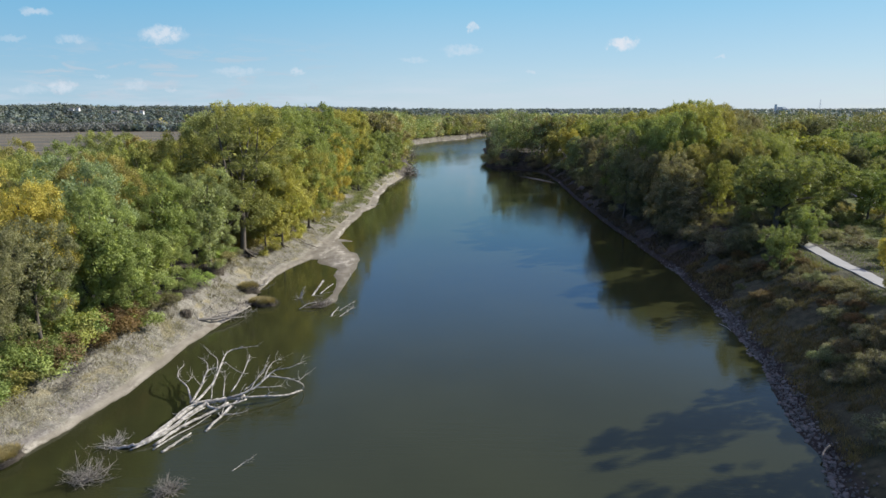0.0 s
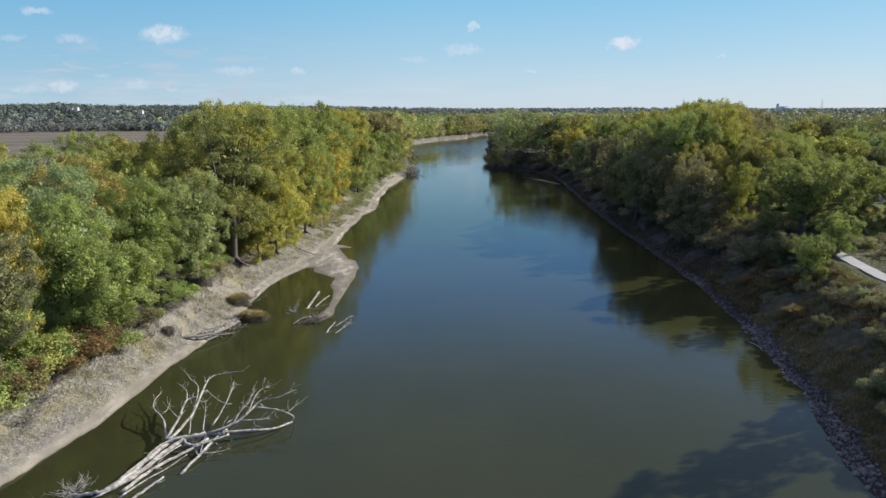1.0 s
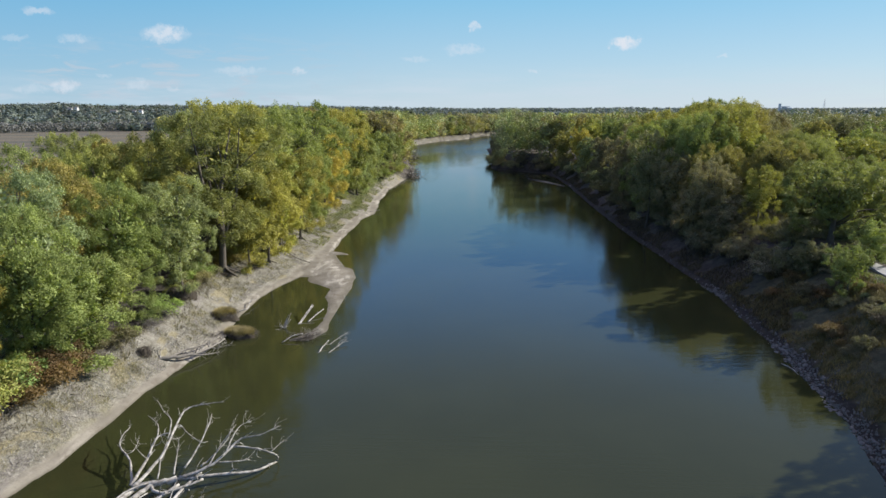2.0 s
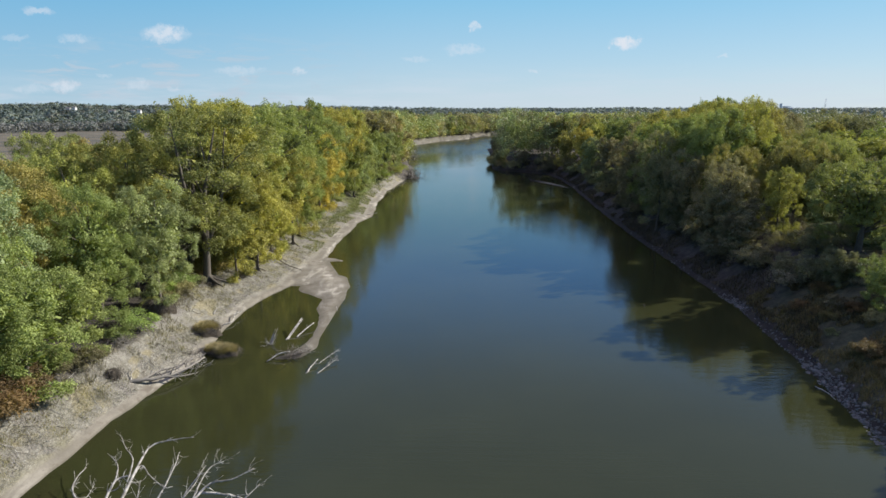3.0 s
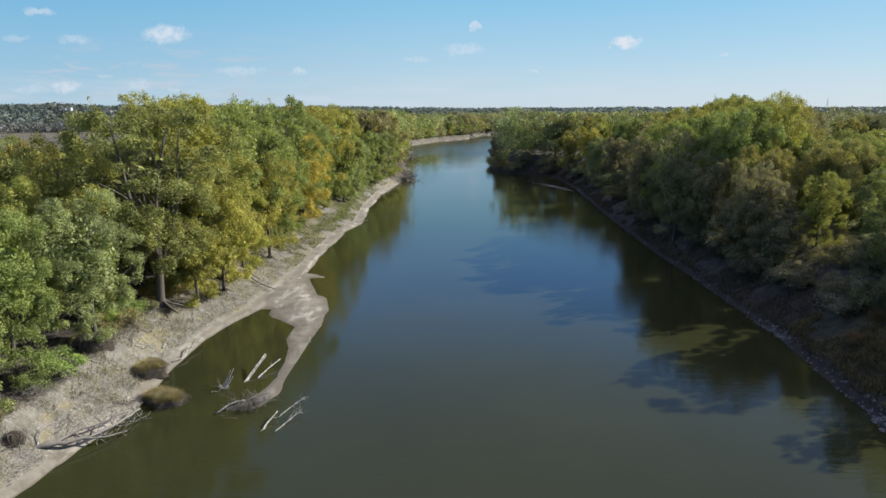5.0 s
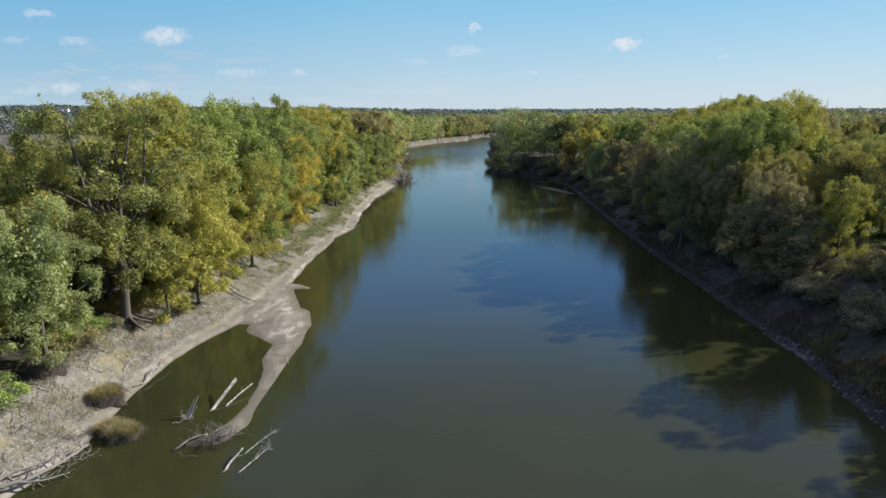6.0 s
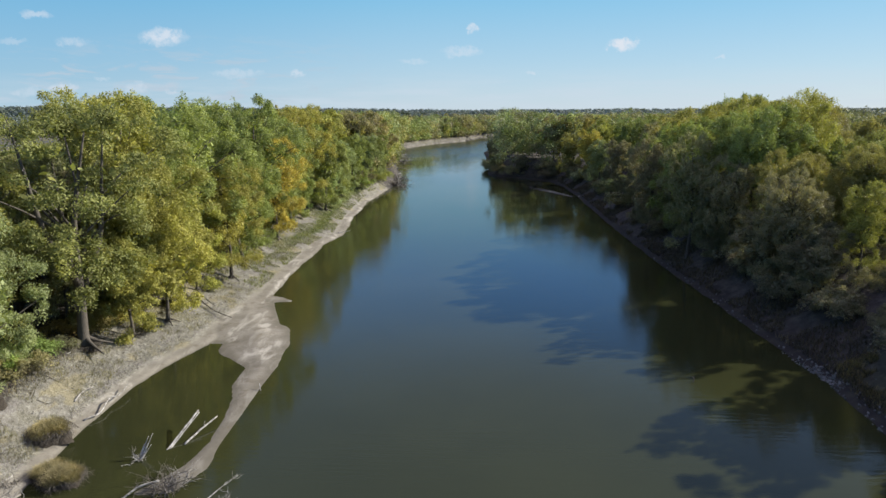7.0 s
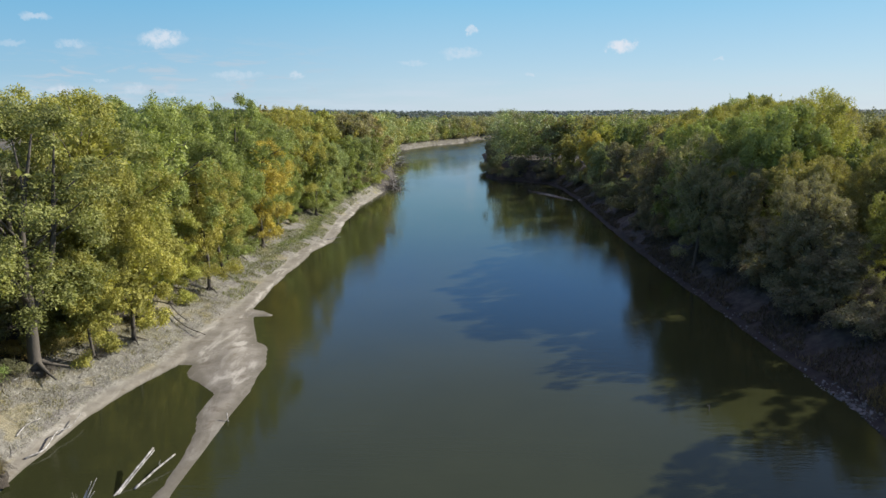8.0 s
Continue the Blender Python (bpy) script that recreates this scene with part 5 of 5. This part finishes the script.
def build_bank_cover():
    """Dry grass and low weeds on the silt bank, the spit's shoulder and the right-hand slope."""
    rng = np.random.default_rng(21)

    def cover(name, count, ys, where, height, width, color, label, tufts=0, lean=0.7):
        y = rng.uniform(*ys, count)
        x = where(y, rng.random(count))
        if tufts:
            pick = rng.integers(0, tufts, count)
            x, y = x[pick] + rng.normal(size=count) * 0.32, y[pick] + rng.normal(size=count) * 0.32
        z = land(x, y)[0]
        keep = (z > 0.45) & (wavy(x, y, 3.5, 7.0) + 0.5 * wavy(x, y, 11, 2.0) > -0.15) & (np.abs(x - table(y, TRAIL)) > 1.75)
        x, y, z = x[keep], y[keep], z[keep]
        ob = new(name, quads_mesh(name, blades(rng, x, y, z + 0.03 * (lean > 2), height, width, lean), STRAW))
        ob.color = (*color, 1)
        tagged(ob, label, "grass", kind="stuff")

    bank = lambda y, u: table(y, LEFT_SHORE) - table(y, LEFT_RISE) * (0.25 + 0.9 * u)
    cover("dry_grass", 16000, (42, 230), bank, 0.24, 0.025, (0.36, 0.335, 0.265), "pale dry grass and litter on the silt bank")
    cover("pale_litter", 60000, (42, 200), lambda y, u: table(y, LEFT_SHORE) - table(y, LEFT_RISE) * (0.22 + 0.95 * u), 0.07, 0.02, (0.39, 0.378, 0.342), "bleached straw and flotsam lying on the silt", lean=5.0)
    cover("dark_litter", 12000, (42, 200), lambda y, u: table(y, LEFT_SHORE) - table(y, LEFT_RISE) * (0.22 + 0.95 * u), 0.06, 0.03, (0.10, 0.085, 0.06), "dead leaves and dark litter lying on the silt", lean=5.0)
    # added blades with the bank's shade put into their dark colour
    cover("bank_brush", 60000, (96, 330), lambda y, u: table(y, RIGHT_SHORE) + 0.4 + 9 * u, 0.5, 0.05, (0.085, 0.074, 0.050), "weeds and brush darkened to stand in for bank shade")
    cover("bank_tufts", 16000, (46, 180), lambda y, u: table(y, LEFT_SHORE) - table(y, LEFT_RISE) * (0.3 + 0.85 * u), 0.34, 0.018, (0.27, 0.245, 0.125), "straw-green grass tufts on the silt bank", 420)
    cover("bank_weeds", 4000, (42, 200), lambda y, u: table(y, LEFT_SHORE) - table(y, LEFT_RISE) * (0.75 + 0.5 * u), 0.55, 0.04, (0.20, 0.17, 0.11), "brown weeds along the top of the silt bank")
    cover("green_grass", 30000, (150, 300), lambda y, u: table(y, LEFT_SHORE) - 2.5 - 9 * u, 0.35, 0.04, (0.19, 0.205, 0.075), "green grass strip on the far silt bank")
    cover("slope_grass", 110000, (30, 118), lambda y, u: table(y, RIGHT_SHORE) + 1.6 + 13 * u, 0.42, 0.022, (0.185, 0.155, 0.070), "rank grass and weeds on the steep bank", 3200)
    cover("verge_grass", 60000, (60, 200), lambda y, u: table(y, RIGHT_SHORE) + 14 + 36 * u ** 1.3, 0.32, 0.035, (0.15, 0.18, 0.05), "rough grass beside the trail")


def build_litter():
    """Small sticks strewn over the silt, too many to count."""
    rng = np.random.default_rng(55)
    for name, material, count in (("pale_sticks", DRIFT, 260), ("dark_sticks", DARKWOOD, 130)):
        verts, faces = [], []
        for _ in range(count):
            y = rng.uniform(42, 190)
            x = float(table(y, LEFT_SHORE) - table(y, LEFT_RISE) * (0.25 + 0.85 * (rng.random() ** 0.7 if material is DARKWOOD else rng.random())))
            a, long = rng.normal() * 0.9 + 1.3, rng.uniform(0.4, 1.9)
            d = Vector((math.cos(a), math.sin(a), 0)) * long
            p = [Vector((x, y, 0)) - d * 0.5, Vector((x, y, 0)) + Vector(rng.normal(size=3)) * 0.1 * long, Vector((x, y, 0)) + d * 0.5]
            p = [Vector((q.x, q.y, ground_z(q.x, q.y) + 0.05 + 0.12 * rng.random())) for q in p]
            r = rng.uniform(0.015, 0.04)
            line, size = smooth_line(p, [r, r * 0.8, r * 0.4], 2)
            tube(verts, faces, line, size, 4)
        tagged(new(name, mesh_from(name, verts, faces, material)), "strewn sticks and flotsam on the silt bank", "sticks", kind="stuff")


build_driftwood()
build_litter()
tussock(-35.1, 101.4, 1.75, 1.1, "straw-topped grass tussock at the edge of the silt bank", 1)
tussock(-30.2, 95.6, 1.6, 0.75, "straw-topped grass islet in the backwater", 2)
tussock(-39.6, 49.6, 1.4, 0.3, "low grassy islet beside a dark gully in the silt", 4)
tussock(-32.0, 96.6, 1.3, 0.5, "small straw-topped grass islet in the backwater", 3)
build_bank_cover()


# ---- shrubs ----
def build_shrubs():
    rng = np.random.default_rng(33)

    def row(count, ys, place, high, shades, words):
        for _ in range(count):
            y = rng.uniform(*ys)
            x = place(y)
            shade = shades[rng.integers(len(shades))]
            h = high * rng.uniform(0.6, 1.4)
            plant(BUSH[rng.integers(len(BUSH))], x, y, ground_z(x, y) + h, tint(shade, rng), f"{WORDS[shade]} shrub {words}", rng.random() * 360, rng.uniform(0.9, 1.5),
                  name="shrub", category="shrub", group="shrubs")

    brown = (0.17, 0.12, 0.06)
    WORDS[brown] = "rusty brown"
    top = lambda y: table(y, LEFT_SHORE) - table(y, LEFT_RISE) * rng.uniform(1.05, 1.5) - 0.8
    row(30, (46, 78), lambda y: table(y, LEFT_SHORE) - table(y, LEFT_RISE) * rng.uniform(1.0, 1.9) - 0.6, 3.6, (FRESH, GREEN, LIME, FRESH, brown), "hanging over the silt bank")
    row(9, (44, 80), top, 1.8, (GREEN, DEEP, DEEP, brown), "at the top of the silt bank")
    row(10, (80, 116), top, 2.4, (GREEN, DEEP, DEEP), "at the top of the silt bank")
    row(16, (118, 160), top, 3.0, (GREEN, YELLOW, OLIVE, LIME), "at the top of the silt bank")
    row(24, (160, 300), lambda y: table(y, LEFT_SHORE) - table(y, LEFT_RISE) * rng.uniform(1.0, 1.4), 4.0, (GREEN, DEEP, LIME, YELLOW), "at the top of the silt bank")
    row(26, (108, 200), lambda y: table(y, RIGHT_SHORE) + rng.uniform(6.0, 12), 3.2, (SHADE_GREEN, SHADE_GREEN, SHADE_GREEN, DEEP), "on the shaded steep bank")
    row(22, (200, 330), lambda y: table(y, RIGHT_SHORE) + rng.uniform(5.5, 10), 4.0, (DEEP, SHADE_GREEN, DEEP), "on the shaded steep bank")
    row(40, (38, 68), lambda y: table(y, RIGHT_SHORE) + rng.uniform(5.5, 15), 2.2, (brown, DEEP, brown, SHADE_GREEN, DEEP), "on the weedy steep bank")
    row(44, (62, 112), lambda y: table(y, RIGHT_SHORE) + rng.uniform(5.0, 13.5), 1.5, (brown, DEEP, brown, SHADE_GREEN, SHADE_GREEN), "on the weedy steep bank")
    row(12, (290, 440), lambda y: table(y, RIGHT_SHORE) + rng.uniform(1.2, 3.0), 4.0, (DEEP, SHADE_GREEN, DEEP), "hanging over the shaded water")
    row(34, (104, 152), lambda y: table(y, RIGHT_SHORE) + rng.uniform(12, 34), 2.6, (DEEP, SHADE_GREEN, SHADE_GREEN, SHADE_GREEN), "in the shade under the park trees")
    row(20, (108, 142), lambda y: rng.uniform(78, 112), 2.6, (DEEP, GREYED, DEEP, OLIVE), "at the edge of the park lawn")
    row(22, (85, 130), lambda y: rng.uniform(64, 95), 2.2, (GREEN, DEEP, SHADE_GREEN, DEEP), "in the rough grass beside the trail")


build_shrubs()


# ---- trail in the park ----
def ribbon(name, points, width, label):
    line, _ = smooth_line([(x, y, 0) for x, y in points], [1] * len(points), 8)
    verts, faces = [], []
    for k, q in enumerate(line):
        ahead = (line[min(k + 1, len(line) - 1)] - line[max(k - 1, 0)]).normalized()
        side = Vector((-ahead.y, ahead.x, 0)) * width / 2
        z = max(ground_z(*(q + side * f).xy) for f in (-1, 0, 1)) + 0.08
        for f, dz in ((1, -0.5), (1, 0), (-1, 0), (-1, -0.5)):
            p = q + side * f
            verts.append((p.x, p.y, z + dz))
        if k:
            a = 4 * (k - 1)
            for s in range(3):
                faces.append((a + s, a + s + 4, a + s + 5, a + s + 1))
    tagged(new(name, mesh_from(name, verts, faces, CONCRETE, False)), label, "path", kind="structure")


ribbon("trail", ((54.5, 40), (56.2, 62), (57.5, 80), (58.6, 92), (60.0, 102), (60.6, 107)), 2.2, "pale concrete walking trail through rough grass")
ribbon("park_path", ((88, 118), (93, 132), (97.6, 143.3), (102, 153), (105.3, 161.7), (109, 174)), 3.0, "pale concrete path across the park lawn")


# ---- bluff-top houses and the town on the skyline ----
def far_house(x, y, w, d, h):
    z = max(ground_z(x, y) + 3.5, 25.5 + (x < -740) * 4)
    ob = thing("far_house", (x, y, z), "white gabled house among trees on the bluff", "house", "bluff houses")
    bm = bmesh.new()
    bmesh.ops.create_cube(bm, size=1, matrix=Matrix.Translation((0, 0, h / 2 - 4)) @ Matrix.Diagonal((w, d, h + 8, 1)))
    me = bpy.data.meshes.new("wall")
    bm.to_mesh(me)
    me.materials.append(PALE)
    part("wall", me, ob)
    a, b = w * 0.55, d * 0.55
    verts = [(-a, -b, h), (a, -b, h), (a, b, h), (-a, b, h), (-a, 0, h + d * 0.4), (a, 0, h + d * 0.4)]
    part("roof", mesh_from("roof", verts, [(0, 1, 5, 4), (2, 3, 4, 5), (1, 2, 5), (3, 0, 4), (3, 2, 1, 0)], ROOFING, False), ob)


def silo(ob, x, y, r, h, name="silo"):
    bm = bmesh.new()
    bmesh.ops.create_cone(bm, cap_ends=True, segments=16, radius1=r, radius2=r, depth=h, matrix=Matrix.Translation((x, y, h / 2)))
    bmesh.ops.create_cone(bm, cap_ends=True, segments=16, radius1=r * 1.05, radius2=r * 0.3, depth=r * 0.6, matrix=Matrix.Translation((x, y, h + r * 0.3)))
    me = bpy.data.meshes.new(name)
    bm.to_mesh(me)
    me.materials.append(PALE)
    part(name, me, ob)


def build_skyline():
    for x, y, w, d, h in ((-770, 1230, 9, 7, 4), (-761, 1236, 5, 6, 6), (-684, 1230, 12, 7, 3), (-645, 1235, 6, 6, 3), (-634, 1238, 7, 6, 4)):
        far_house(x, y, w, d, h)
    x, y = 1640, 3330
    ob = thing("grain_elevator", (x, y, ground_z(x, y)), "pale grain elevator with silos on the skyline", "elevator")
    bm = bmesh.new()
    bmesh.ops.create_cube(bm, size=1, matrix=Matrix.Translation((-6, 0, 20)) @ Matrix.Diagonal((9, 9, 40, 1)))
    bmesh.ops.create_cube(bm, size=1, matrix=Matrix.Translation((22, 0, 25)) @ Matrix.Diagonal((46, 5, 3, 1)))
    me = bpy.data.meshes.new("headhouse")
    bm.to_mesh(me)
    me.materials.append(GREYMETAL)
    part("headhouse", me, ob)
    for k in range(6):
        silo(ob, 8 + 9 * k, 0, 4.2, 22 if k < 3 else 18)
    for x, y, h in ((2460, 3700, 75), (2830, 3700, 70), (2905, 3700, 60), (2010, 3600, 66)):
        ob = thing("lattice_mast", (x, y, ground_z(x, y)), "thin lattice mast on the skyline", "mast", "skyline masts")
        verts, faces = [], []
        for sx, sy in ((-4, -4), (4, -4), (4, 4), (-4, 4)):
            tube(verts, faces, [Vector((sx, sy, 0)), Vector((sx * 0.25, sy * 0.25, h))], [0.5, 0.35], 4)
        for k in range(8):
            u, v = k / 8, (k + 1) / 8
            a, b = 4 * (1 - 0.75 * u), 4 * (1 - 0.75 * v)
            tube(verts, faces, [Vector((-a, -a, h * u)), Vector((b, -b, h * v))], [0.25, 0.25], 4)
        part("lattice", mesh_from("lattice", verts, faces, GREYMETAL), ob)


build_skyline()


# ---- riprap on the steep bank ----
def stone_mesh(seed):
    rng = np.random.default_rng(seed)
    bm = bmesh.new()
    bmesh.ops.create_icosphere(bm, subdivisions=1, radius=0.5)
    squash = Vector((rng.uniform(0.8, 1.3), rng.uniform(0.7, 1.0), rng.uniform(0.45, 0.7)))
    for v in bm.verts:
        v.co = Vector((v.co.x * squash.x, v.co.y * squash.y, v.co.z * squash.z)) * rng.uniform(0.8, 1.15)
    me = bpy.data.meshes.new("stone")
    bm.to_mesh(me)
    me.materials.append(STONE)
    return me


def build_riprap():
    rng = np.random.default_rng(44)
    stones = [stone_mesh(200 + k) for k in range(8)]
    heap = thing("riprap", (38, 70, 0), "grey broken stones heaped along the water's edge", "riprap")
    heaps = ((117.5, 1.6, 0.6), (91.0, 2.0, 0.9), (86.5, 1.6, 1.0), (81.5, 2.0, 1.0), (77.0, 1.6, 0.3), (71.0, 2.2, 0.8), (65.0, 1.8, 1.4), (62.5, 1.2, 1.5), (57.5, 1.6, 0.8), (51.0, 2.5, 1.0), (46.0, 2.0, 0.9))
    for _ in range(300):
        at, wide, deep = heaps[rng.integers(len(heaps))]
        y = at + rng.normal() * wide
        x = float(table(y, RIGHT_SHORE)) + abs(rng.normal()) * deep - 0.3 + 0.4 * float(wavy(0.0, y, 3.0, 1.0))
        s = rng.uniform(0.25, 0.9) ** 1.3
        ob = part("stone", stones[rng.integers(8)], heap)
        ob.matrix_basis = Matrix.Translation((x - 38, y - 70, max(ground_z(x, y), -0.1) - 0.06 * s)) @ Euler(rng.uniform(-0.6, 0.6, 3)).to_matrix().to_4x4() @ Euler((0, 0, rng.random() * 6)).to_matrix().to_4x4() @ Matrix.Scale(s, 4)
    verts, faces = [], []
    for _ in range(1700):
        at, wide, deep = heaps[rng.integers(len(heaps))]
        y = at + rng.normal() * wide * 1.25 if rng.random() < 0.66 else rng.uniform(42, 122) if rng.random() < 0.85 else rng.uniform(118, 175)
        x = float(table(y, RIGHT_SHORE)) + abs(rng.normal()) * deep * 1.2 + 0.4 * float(wavy(0.0, y, 4.0, 5.0)) - 0.1
        base = len(verts)
        s = rng.uniform(0.08, 0.30)
        at = Vector((x, y, max(ground_z(x, y), -0.05) + 0.03))
        turn = Euler(rng.uniform(-3, 3, 3)).to_matrix()
        for d in ((1, 0, 0), (-1, 0, 0), (0, 0.7, 0), (0, -0.7, 0), (0, 0, 0.5), (0, 0, -0.5)):
            verts.append(at + turn @ Vector(d) * s * rng.uniform(0.7, 1.2))
        faces += [(base + a, base + b, base + c) for a, b, c in ((0, 2, 4), (2, 1, 4), (1, 3, 4), (3, 0, 4), (2, 0, 5), (1, 2, 5), (3, 1, 5), (0, 3, 5))]
    tagged(new("shore_rubble", mesh_from("shore_rubble", verts, faces, STONE, False)), "grey rubble along the shaded shore", "rubble", kind="stuff")


build_riprap()
